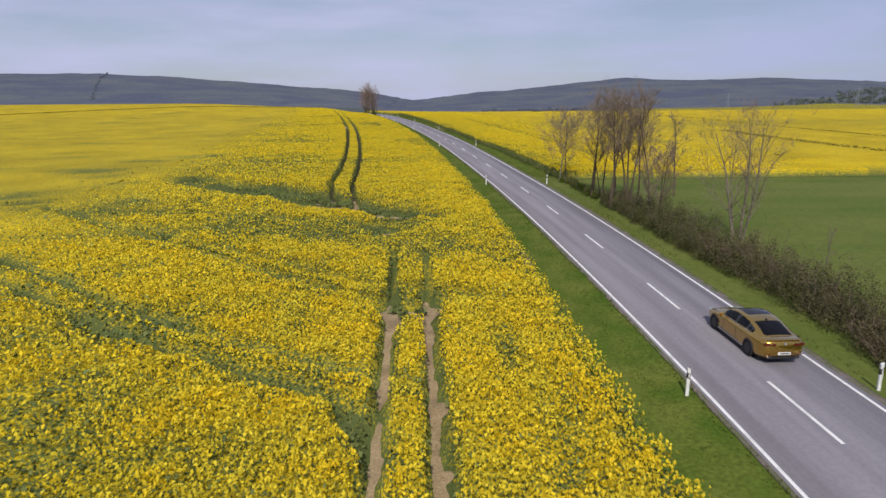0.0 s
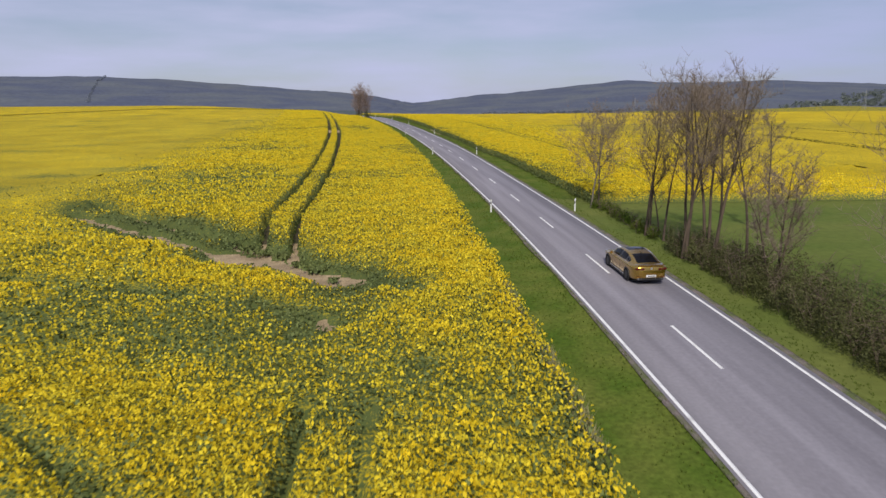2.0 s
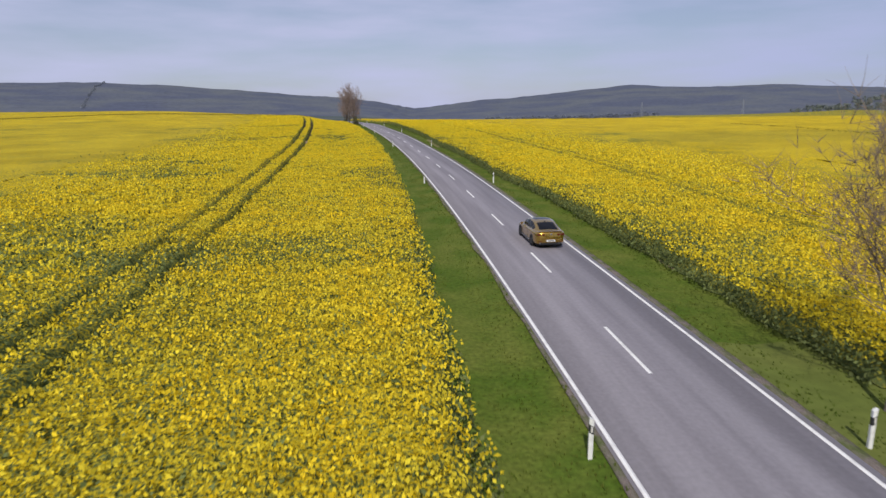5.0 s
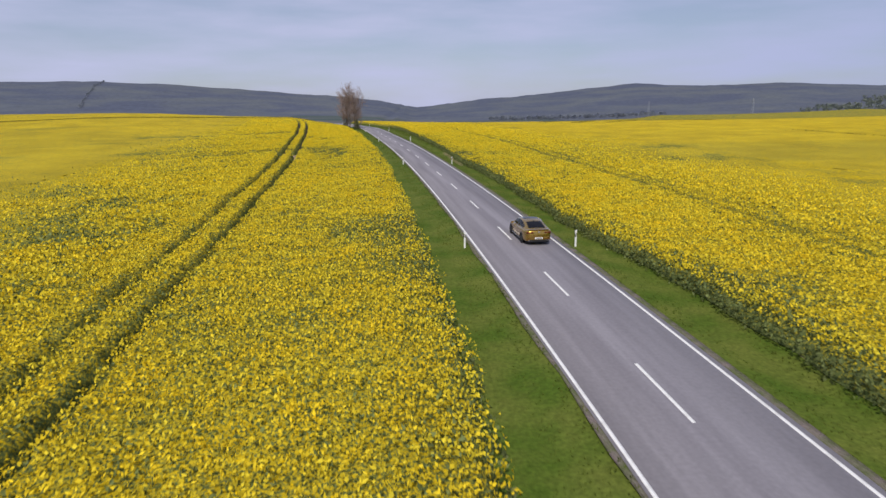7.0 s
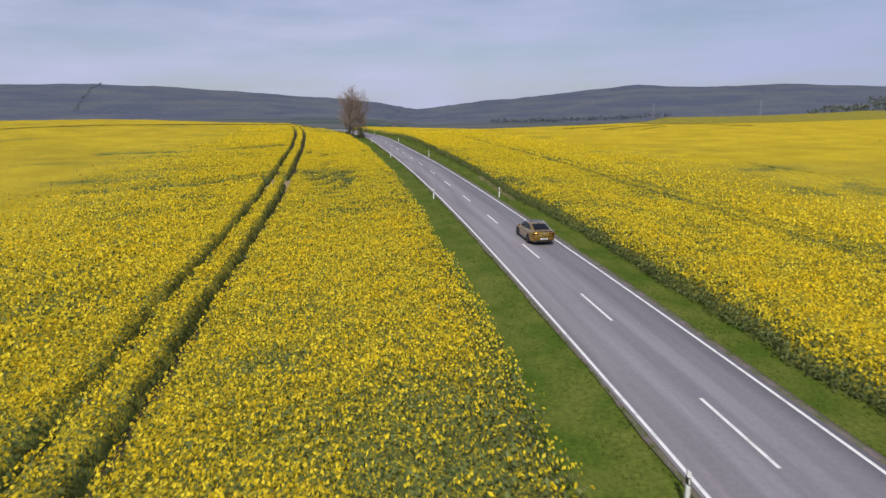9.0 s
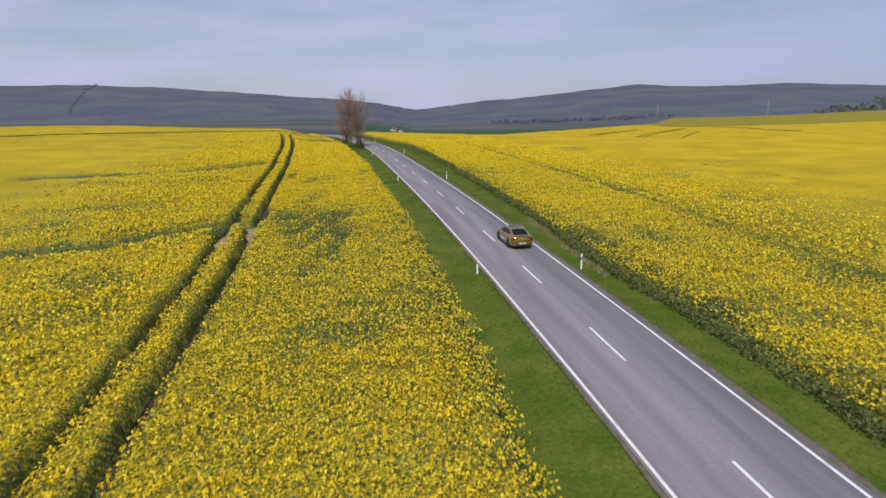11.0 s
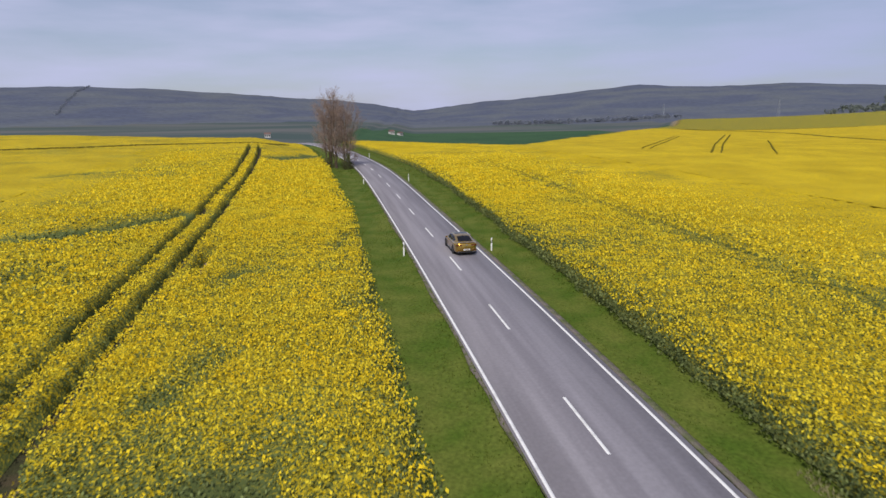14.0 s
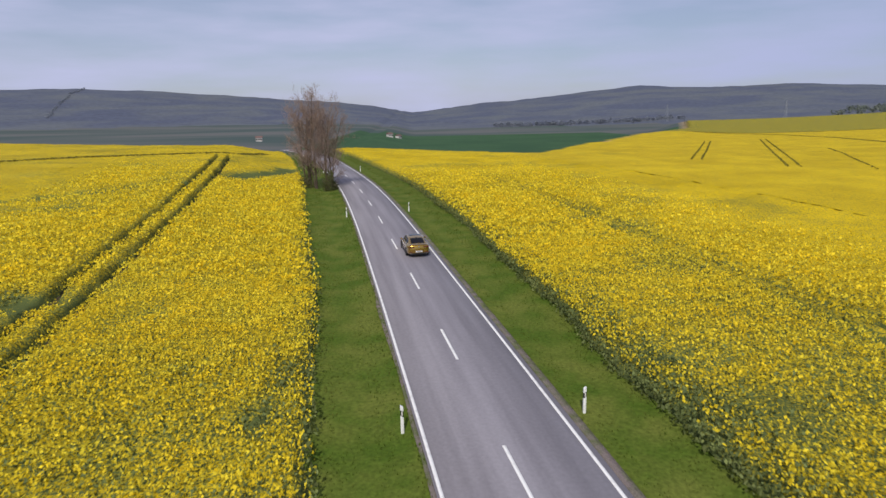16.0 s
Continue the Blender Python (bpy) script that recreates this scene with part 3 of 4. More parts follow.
for k in range(-6, 36):
    s = 28.82 + 12 * k
    if -50 < s < 440:
        ribbon("centre_dash", -0.135, -0.005, 0.045, PAINT, s - 4.2, s, 0.84, road, thick=0.01)


# ---- crop ----
RNG = np.random.default_rng(7)


def far_off(u, y):
    """0 beside the road, 1 where single plants can no longer be told apart."""
    side = np.where(u < 0, step(-u, 24, 46), step(u, 15, 40))
    return np.maximum(side, step(y, 262, 335))


def canopy(name, us, ys, edge=None, parent=None, coarse=False):
    """The leafy top of the crop as a rough sheet over columns u (from the road's middle) and rows y."""
    uu, yy = np.meshgrid(us, ys)
    if edge is not None:
        first = edge(yy[:, :1]) + (0.3 if us[-1] > us[0] else -0.2)
        uu = uu + (first - us[0]) * step(np.abs(uu - us[0]), 4.0, 0.0)
    jx = 0 if coarse else 0.10
    uu = uu + jx * (RNG.random(uu.shape) - 0.5)
    xx = road_x(yy) + uu
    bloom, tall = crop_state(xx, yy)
    lump = 0 if coarse else 0.22 * (vnoise(xx, yy, 0.55, 51) - 0.5) + 0.16 * (RNG.random(xx.shape) - 0.5)
    zz = ground_z(xx, yy) + np.where(tall > 0.09, tall * (0.88 if coarse else 0.68 + 0.20 * far_off(uu, yy)) + lump * np.clip(tall, 0, 1), -0.25)
    if edge is not None:
        zz[:, 0] = ground_z(xx[:, 0], yy[:, 0]) + 0.03
        bloom[:, 0] = 0
        bloom[:, 1] *= 0.6
        if us[-1] > us[0]:
            bloom *= 0.25 + 0.75 * step(uu - uu[:, :1], 0.0, 0.1 + 0.6 * vnoise(xx, yy, 2.6, 35) ** 2)
    far = np.ones_like(uu) if coarse else far_off(uu, yy)
    bloom = (bloom * np.where(uu > 0, 0.53, 0.44) + 0.26 * step(bloom, 0.1, 0.5)) * far + bloom * np.where(uu > 0, 0.62, 0.53) * (1 - far)
    if us[-1] > us[0]:
        zz[0] = ground_z(xx[0], yy[0]) + 0.02
        bloom[0] = 0
    f = grid_faces(len(ys), len(us))
    v = np.stack([xx, yy, zz], -1).reshape(-1, 3)
    keep = (v[f][:, :, 1] - brow(v[f][:, :, 0])).max(1) < 12
    if us[-1] > us[0]:
        keep &= v[f][:, :, 1].min(1) > FIELD_START - 1
    else:
        f = f[:, ::-1]
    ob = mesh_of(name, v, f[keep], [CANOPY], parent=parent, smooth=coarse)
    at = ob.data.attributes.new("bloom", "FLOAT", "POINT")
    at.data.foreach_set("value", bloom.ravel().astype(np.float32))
    return ob


def sprigs(name, x, y, z, size, tall, material, parent, width=0.5):
    """Upright sprigs, each a small folded kite turned any way."""
    n = len(x)
    mid = np.stack([x, y, z + 0.5 * tall], -1)
    a = RNG.normal(size=(n, 3)) * (0.55, 0.55, 1.0)
    a /= np.linalg.norm(a, axis=1)[:, None]
    b = RNG.normal(size=(n, 3))
    b -= (a * b).sum(1)[:, None] * a
    b /= np.linalg.norm(b, axis=1)[:, None]
    fold = np.cross(a, b) * (size * width * (RNG.random(n) - 0.5))[:, None]
    up, out = (0.55 * tall)[:, None] * a, (size * width)[:, None] * b
    k = 0.7 + 0.6 * RNG.random((4, n, 1))
    v = np.stack([mid - up * k[0], mid + out * k[1] + fold, mid + up * k[2], mid - out * k[3] + fold], 1).astype(np.float32)
    o = np.arange(n)[:, None, None] * 4
    f = (o + np.array([[0, 1, 2], [0, 2, 3]])[None]).reshape(-1, 3)
    ob = mesh_of(name, v.reshape(-1, 3), f, [material], parent=parent)
    return tagged(ob, kind="stuff")


def scatter(u0, u1, y0, y1, per_m2):
    n = int(abs(u1 - u0) * (y1 - y0) * per_m2)
    y = y0 + RNG.random(n) * (y1 - y0)
    u = u0 + RNG.random(n) * (u1 - u0)
    x = road_x(y) + u
    ok = (y < brow(x) + 6) & np.where(u < 0, u < left_edge(y) + 0.1, (u > right_edge(y) - 0.1) & (y > FIELD_START))
    return x[ok], y[ok], u[ok]


def flower_sprigs(parent, u0, u1, y0, y1, per_m2, size):
    x, y, u = scatter(u0, u1, y0, y1, per_m2)
    bloom, tall = crop_state(x, y)
    edge = np.where(u < 0, left_edge(y) - u, u - right_edge(y))
    ok = (RNG.random(len(x)) < bloom ** 1.2 * 0.92 * (0.3 + 0.7 * step(edge, 0.0, np.where(u > 0, 0.1 + 0.6 * vnoise(x, y, 2.6, 35) ** 2, 0.3 + 0.5 * vnoise(x, y, 2.6, 35)))) * (1 - far_off(u, y))) & (tall > 0.35)
    x, y, tall = x[ok], y[ok], tall[ok]
    n = len(x)
    h = size * (0.9 + 1.0 * RNG.random(n))
    z = ground_z(x, y) + tall * (0.76 + 0.33 * np.sqrt(RNG.random(n))) - 0.35 * h
    sprigs("blossom", x, y, z, size * (0.7 + 0.7 * RNG.random(n)), h, FLOWER, parent)


def leaf_sprigs(parent, u0, u1, y0, y1, per_m2, size, edge_only=False):
    x, y, u = scatter(u0, u1, y0, y1, per_m2)
    bloom, tall = crop_state(x, y)
    edge = np.where(u < 0, left_edge(y) - u, u - right_edge(y))
    rim = np.where(u < 0, step(edge, 1.0, 0.2), step(edge, 0.3 + 0.7 * vnoise(x, y, 2.6, 35) ** 2, 0.2))
    ok = ((RNG.random(len(x)) < 0.25 + 0.75 * (1 - bloom)) | (rim > 0.4)) & (tall > 0.19) & (RNG.random(len(x)) > 0.95 * far_off(u, y))
    if edge_only:
        ok &= edge < 2.2
    x, y, tall, rim = x[ok], y[ok], tall[ok], rim[ok]
    n = len(x)
    h = size * (0.9 + 1.2 * RNG.random(n))
    z = ground_z(x, y) + tall * np.where(rim > 0.4, 0.05 + 0.72 * RNG.random(n), 0.66 + 0.30 * RNG.random(n)) - 0.2 * h
    sprigs("leaf_layer", x, y, z, size * (0.7 + 0.8 * RNG.random(n)), h, RAPE_LEAF, parent)


def build_fields():
    left = canopy("rapeseed_field", np.concatenate([np.arange(-6.7, -17.6, -0.46), np.arange(-17.8, -26.4, -0.2), np.arange(-26.6, -46.3, -0.46)]), np.arange(6, 412, 0.46), left_edge)
    tagged(left, "yellow rapeseed crop in bloom with sprayer tracks", "field", kind="stuff")
    flower_sprigs(left, -6.0, -24, 14, 62, 165, 0.086)
    flower_sprigs(left, -6.0, -24, 62, 252, 108, 0.088)
    flower_sprigs(left, -24, -46, 14, 62, 84, 0.106)
    flower_sprigs(left, -24, -46, 62, 252, 50, 0.128)
    flower_sprigs(left, -6.4, -40, 252, 335, 30, 0.155)
    leaf_sprigs(left, -6.0, -24, 14, 100, 50, 0.10)
    leaf_sprigs(left, -6.0, -24, 100, 240, 42, 0.10)
    leaf_sprigs(left, -24, -50, 14, 250, 16, 0.15)
    leaf_sprigs(left, -5.9, -8.8, 14, 330, 20, 0.13, True)
    spots = [(-15.3, 62.3, 0.5), (-16.6, 63.6, 0.35), (-14.1, 60.3, 0.3), (-17.9, 65.6, 0.5), (-19.2, 66.4, 0.6), (-20.4, 67.5, 0.6), (-21.8, 68.6, 0.5), (-23.2, 69.9, 0.5), (-24.8, 71.0, 0.5), (-26.6, 72.6, 0.5),
             (-12.2, 36.4, 0.3), (-12.7, 37.3, 0.25), (-11.4, 36.9, 0.2), (-31.6, 196.5, 0.35), (-30.4, 199.5, 0.35)]
    x, y = (np.concatenate([c[k] + RNG.normal(0, 0.5 * c[2], int(170 * c[2])) for c in spots]) for k in (0, 1))
    h = 0.16 + 0.18 * RNG.random(len(x))
    sprigs("weed_clump", x, y, ground_z(x, y) + 0.02 + 0.16 * RNG.random(len(x)), h * 0.7, h, RAPE_LEAF, left)
    right = canopy("rapeseed_field", np.concatenate([np.arange(6.0, 16.5, 0.52), np.arange(16.7, 24.0, 0.2), np.arange(24.2, 46.3, 0.52)]), np.arange(FIELD_START, 440, 0.52), right_edge)
    tagged(right, "yellow rapeseed crop in bloom beside the grass verge", "field", kind="stuff")
    flower_sprigs(right, 5.0, 20, FIELD_START, 262, 96, 0.096)
    flower_sprigs(right, 20, 40, FIELD_START, 262, 40, 0.140)
    flower_sprigs(right, 5.8, 36, 262, 335, 22, 0.17)
    leaf_sprigs(right, 5.0, 10.4, FIELD_START, 330, 95, 0.105, True)
    leaf_sprigs(right, 6, 26, FIELD_START, 270, 14, 0.11)
    ob = canopy("rapeseed_field", np.arange(-45.5, -420, -3.0), np.arange(6, 412, 2.5), coarse=True)
    tagged(ob, "wide yellow rapeseed field running up to the brow", "field", kind="stuff")
    ob = canopy("rapeseed_field", np.concatenate([np.arange(45.4, 120, 2.5), np.arange(122, 960, 9)]), np.arange(FIELD_START, 1330, 3.8), coarse=True)
    tagged(ob, "wide yellow rapeseed field on a gentle slope", "field", kind="stuff")


build_fields()


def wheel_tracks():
    """Soil pressed down by the sprayer's wheels, the shade of the ruts put into its dark colour."""
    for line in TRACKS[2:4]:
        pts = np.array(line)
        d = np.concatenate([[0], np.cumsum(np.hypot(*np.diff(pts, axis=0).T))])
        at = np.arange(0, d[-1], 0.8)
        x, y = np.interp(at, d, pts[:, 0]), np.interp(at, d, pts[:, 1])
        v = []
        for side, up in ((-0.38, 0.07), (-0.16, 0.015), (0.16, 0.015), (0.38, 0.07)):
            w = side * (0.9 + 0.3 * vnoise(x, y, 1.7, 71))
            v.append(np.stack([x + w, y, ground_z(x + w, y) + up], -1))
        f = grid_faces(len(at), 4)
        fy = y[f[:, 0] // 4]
        ob = mesh_of("wheel_track", np.stack(v, 1).reshape(-1, 3), f[(fy > 69) & ((fy < 190) | (fy > 202))], [RUT_SOIL])
        tagged(ob, "wheel track pressed through the rapeseed, its soil coloured dark for shade", "track", kind="structure")


wheel_tracks()


def leaf_lines():
    """Sprayer tracks and field margins far off: olive leaves on the canopy, added in place of shaded gaps."""
    lines = [([(92, 115), (86, 135), (84, 165)], 0.40), ([(84, 165), (85, 205), (84, 245)], 0.15), ([(70, 86), (64, 104), (61, 126), (61, 154)], 0.34), ([(71.8, 86), (65.8, 104), (62.8, 126), (62.8, 154)], 0.3),
             ([(87, 432), (54, 366), (36.9, 332.5)], 0.17), ([(88.6, 431), (55.6, 365), (38.5, 331.5)], 0.17),
             ([(111.7, 439.5), (60.4, 343.7), (44.3, 312.3)], 0.18), ([(113.4, 438.6), (62.1, 342.8), (46.0, 311.4)], 0.18),
             ([(85.8, 363.2), (65.5, 326.2), (53.8, 304.4)], 0.16),
             ([(167, 615), (157, 545), (155, 496), (142, 441), (119, 380), (108, 340)], 0.75), ([(167, 628), (170, 545), (209, 551), (278, 590)], 0.8),
             ([(-170, 250), (-130, 285), (-100, 312), (-90, 323), (-82.6, 336), (-70.7, 347), (-61, 352), (-57, 355), (-56, 372)], 0.95)]
    px, py = [], []
    for line, half in lines:
        for (ax, ay), (bx, by) in zip(line[:-1], line[1:]):
            n = int(math.hypot(bx - ax, by - ay) * 2 * half * 11)
            t = RNG.random(n)
            px.append(ax + (bx - ax) * t + (RNG.random(n) - 0.5) * 2 * half)
            py.append(ay + (by - ay) * t + (RNG.random(n) - 0.5) * 2 * half)
    x, y = np.concatenate(px), np.concatenate(py)
    n = len(x)
    z = ground_z(x, y) + np.where(x < 0, 1.06, 1.02) + 0.06 * RNG.random(n)
    ob = sprigs("leaf_row", x, y, z, np.full(n, 0.42), np.where(x < 0, 0.20, 0.15), TRACK_LEAF, None)
    tagged(ob, "rows of olive leaves in place of shaded far field tracks", "crop", kind="stuff")


leaf_lines()


# ---- verge grass ----
def build_grass():
    def blades(name, n, u0, u1, y0, y1, tall, label, material=GRASS_BLADE, foot=None):
        y = y0 + RNG.random(n) * (y1 - y0)
        u = u0 + RNG.random(n) * (u1 - u0) + (foot(y) if foot else 0)
        x = road_x(y) + u
        thick = vnoise(x, y, 1.6, 61) * 0.6 + vnoise(x, y, 5.0, 62) * 0.5
        h = tall * (0.45 + 0.6 * RNG.random(n) + 0.8 * thick * thick)
        z = ground_z(x, y) - 0.02
        v = np.empty((n, 3, 3, 3), np.float32)
        for k in range(3):
            a = RNG.random(n) * 6.283
            ca, sa = np.cos(a), np.sin(a)
            w = 0.012 + 0.014 * RNG.random(n)
            px, py = x + 0.06 * (RNG.random(n) - 0.5), y + 0.06 * (RNG.random(n) - 0.5)
            lean = h * (0.15 + 0.6 * RNG.random(n))
            b = a + 1.57 + 0.6 * (RNG.random(n) - 0.5)
            for j, (side, up) in enumerate(((-1, 0), (1, 0), (0, 1))):
                v[:, k, j, 0] = px + side * w * ca + up * lean * np.cos(b)
                v[:, k, j, 1] = py + side * w * sa + up * lean * np.sin(b)
                v[:, k, j, 2] = z + up * h
        ob = mesh_of(name, v.reshape(-1, 3), np.arange(n * 9).reshape(-1, 3), [material])
        tagged(ob, label, "grass", kind="stuff")
    blades("verge_grass", 30000, -8.0, -2.98, 14, 380, 0.080, "green roadside grass on the verge by the rapeseed")
    blades("verge_grass", 30000, 3.5, 8.2, 24, 380, 0.080, "green roadside grass on the verge with posts")

    blades("dry_grass", 1100, -0.55, 0.05, 182, 203, 0.22, "pale dry grass along the foot of the crop", STRAW, right_edge)
    blades("dry_grass", 900, -0.1, 0.5, 44, 60, 0.35, "pale dry grass at the crop's thin edge", STRAW, left_edge)


build_grass()


# ---- delineator posts ----
def delineator(at, turn, side):
    """A hollow-looking white road post with a slanted top, a black band and a reflector."""
    post = new("delineator_post")
    post.matrix_basis = pose(at.x, at.y, at.z, 0, 0, turn)
    tagged(post, "white plastic roadside post with slanted black band", "road post", "posts along the road")

    def prism(z0, z1, cut0, cut1, grow=0.0):
        bm = bmesh.new()
        ring = [(-0.06, -0.045), (0.0, -0.065), (0.06, -0.045), (0.05, 0.04), (0.0, 0.055), (-0.05, 0.04)]
        k = 1 + grow
        lo = [bm.verts.new((x * k, y * k, z0 + cut0 * x * side / 0.06)) for x, y in ring]
        hi = [bm.verts.new((x * k, y * k, z1 + cut1 * x * side / 0.06)) for x, y in ring]
        for i in range(6):
            bm.faces.new((lo[i], lo[(i + 1) % 6], hi[(i + 1) % 6], hi[i]))
        bm.faces.new(lo[::-1])
        bm.faces.new(hi)
        return bm
    part("post_shaft", prism(-0.12, 0.68, 0, 0.035), POST_WHITE, post)
    part("band", prism(0.682, 0.90, 0.035, 0.035, 0.02), POST_BLACK, post, "slanted black band")
    part("post_top", prism(0.902, 1.08, 0.035, 0.04), POST_WHITE, post)
    bm = bmesh.new()
    bmesh.ops.create_cube(bm, size=1, matrix=Matrix.Translation((0, -0.069, 0.80)) @ Matrix.Diagonal((0.045, 0.012, 0.16, 1)))
    part("reflector", bm, REFLECTOR, post)
    return post


for side, off, chains in ((-1, -3.45, (28.2, 80.4, 131.6, 184.1, 234.8, 282.5, 336.4)), (1, 3.82, (28.3, 80.2, 130.9, 183.9, 234.8, 284.0, 336.9))):
    for s in chains:
        p, turn = on_road(s, off)
        p.z = float(ground_z(p.x, p.y))
        delineator(p, turn, side)


# ---- trees and bushes ----
class Wood:
    """Collects tapered, faceted branch pieces."""
    def __init__(self):
        self.v, self.f = [], []

    def piece(self, a, b, ra, rb, n=4):
        d = (b - a).normalized()
        s = d.orthogonal().normalized()
        t = d.cross(s)
        o = len(self.v)
        for p, r in ((a, ra), (b, rb)):
            for i in range(n):
                w = 6.2832 * i / n
                self.v.append(p + (s * math.cos(w) + t * math.sin(w)) * r)
        for i in range(n):
            j = (i + 1) % n
            self.f.append((o + i, o + j, o + n + j, o + n + i))

    def limb(self, rnd, a, way, length, r, n, bits, sag=0.0, wander=0.22):
        """A crooked limb; returns its joints with radius."""
        pts, p, d = [(a, r)], a.copy(), way.normalized()
        for i in range(bits):
            d = (d + Vector((rnd.uniform(-1, 1), rnd.uniform(-1, 1), rnd.uniform(-0.5, 0.9) + sag)) * wander).normalized()
            q = p + d * (length / bits)
            rr = r * (1 - 0.8 * (i + 1) / bits)
            self.piece(p, q, pts[-1][1], rr, n)
            p = q
            pts.append((p, rr))
        return pts


def buds_mesh(name, places, size, rnd, material, parent):
    n = len(places)
    if not n:
        return
    p = np.array([tuple(q) for q in places], np.float32)
    r = np.random.default_rng(int(rnd.random() * 1e6))
    a, b = r.normal(size=(n, 3)), r.normal(size=(n, 3))
    a /= np.linalg.norm(a, axis=1)[:, None]
    b -= (a * b).sum(1)[:, None] * a
    b /= np.linalg.norm(b, axis=1)[:, None]
    s = size * (0.5 + r.random((n, 1)))
    v = np.stack([p - a * s, p + b * s * 0.5, p + a * s, p - b * s * 0.5], 1).reshape(-1, 3)
    ob = mesh_of(name, v, np.arange(n * 4).reshape(-1, 4), [material], parent=parent)
    return tagged(ob, kind="stuff")


def bare_tree(name, x, y, height, seed, label, reach=2.4, stems=1, lean=0.0, bark=None, limbs=14, first=0.28, rise=1.0, twig=None, subs=9, fine=11, splay=0.05, thin=0.0095):
    """A leafless tree: stems, ascending limbs of up to reach metres, branches and fine twigs."""
    rnd = random.Random(seed)
    root = new(name)
    root.matrix_basis = pose(x, y, float(ground_z(x, y)) - 0.05)
    tagged(root, label, "tree", kind="")
    trunk, crown = Wood(), Wood()

    def any_way(up):
        return Vector((rnd.gauss(0, 1), rnd.gauss(0, 1), rnd.gauss(up, 0.7))).normalized()

    for k in range(stems):
        ang = rnd.uniform(0, 6.28)
        off = Vector((math.cos(ang), math.sin(ang), 0)) * (0.22 * k)
        h = 0.96 * height * (1 if k == 0 else rnd.uniform(0.72, 0.97))
        way = Vector((lean + splay * math.cos(ang) * (k > 0), splay * math.sin(ang) * (k > 0), 1))
        stem = trunk.limb(rnd, off, way, h, 0.0095 * h + 0.02, 7, 10, 0.15, 0.075)
        for i in range(limbs):
            f = first + (0.98 - first) * (i + rnd.random()) / limbs
            g = (f - first) / (1 - first)
            j = min(9, int(f * 10))
            a = stem[j][0].lerp(stem[j + 1][0], f * 10 - j)
            w = 2.4 * i + rnd.uniform(-0.7, 0.7)
            long = reach * (0.45 + 0.75 * math.sin(math.pi * min(1.0, 0.18 + 0.8 * g))) * rnd.uniform(0.65, 1.2)
            main = trunk.limb(rnd, a, Vector((math.cos(w), math.sin(w), rise * rnd.uniform(0.5, 1.5))), long, max(0.016, stem[j][1] * 0.42), 4, 6, 0.10, 0.19)
            for q in range(subs):
                e = rnd.randint(2, 6)
                b, rb = main[e]
                ahead = (main[e][0] - main[e - 1][0]).normalized()
                sub = crown.limb(rnd, b, ahead * 0.8 + any_way(0.45) * 0.9, long * rnd.uniform(0.25, 0.52), max(0.011, rb * 0.6), 3, 3, 0.25, 0.22)
                for q2 in range(fine):
                    e2 = rnd.randint(1, 3)
                    c, rc = sub[e2]
                    on = (sub[e2][0] - sub[e2 - 1][0]).normalized()
                    crown.limb(rnd, c, on * 0.7 + any_way(0.4), long * rnd.uniform(0.12, 0.28), thin, 3, 2, 0.1, 0.25)
    mesh_of("trunk", [tuple(p) for p in trunk.v], trunk.f, [bark or BARK], parent=root, smooth=True)
    tagged(mesh_of("crown", [tuple(p) for p in crown.v], crown.f, [twig or TWIG], parent=root), kind="stuff")
    return root


def bush(x, y, r, h, seed, label="tangled brown-green hedge bush by the verge", leaves=900, name="hedge_bush", material=None, size=0.07):
    rnd = random.Random(seed)
    root = new(name)
    root.matrix_basis = pose(x, y, float(ground_z(x, y)) - 0.05)
    tagged(root, label, "bush", "hedge" if name == "hedge_bush" else "")
    wood, places = Wood(), []
    for i in range(12):
        w, o = rnd.uniform(0, 6.28), rnd.uniform(0, 0.7) * r
        lean = Vector((math.cos(w) * 0.7, math.sin(w) * 0.7, rnd.uniform(0.8, 1.8)))
        pts = wood.limb(rnd, Vector((math.cos(w) * o, math.sin(w) * o, 0)), lean, h * rnd.uniform(0.8, 1.45), 0.016, 3, 5, 0.1, 0.3)
        for q in range(6):
            b, rb = pts[rnd.randint(1, 5)]
            wood.limb(rnd, b, Vector((rnd.uniform(-1, 1), rnd.uniform(-1, 1), rnd.uniform(-0.2, 1))), h * rnd.uniform(0.2, 0.45), 0.01, 3, 3, 0.1, 0.3)
    for i in range(leaves):
        w = rnd.uniform(0, 6.28)
        k = rnd.random() ** 0.45
        up = rnd.random()
        rad = r * k * math.sqrt(max(0.05, 1 - (up * 1.02 - 0.25) ** 2)) * (0.8 + 0.35 * math.sin(3 * w + seed) * rnd.random())
        places.append(Vector((math.cos(w) * rad, math.sin(w) * rad, 0.08 + h * up * (0.72 + 0.3 * math.sin(2 * w + seed * 1.7)))))
    tagged(mesh_of("stem_tangle", [tuple(p) for p in wood.v], wood.f, [BRAMBLE], parent=root), kind="stuff")
    buds_mesh("foliage", places, size, rnd, material or HEDGE_LEAF, root)
    return root


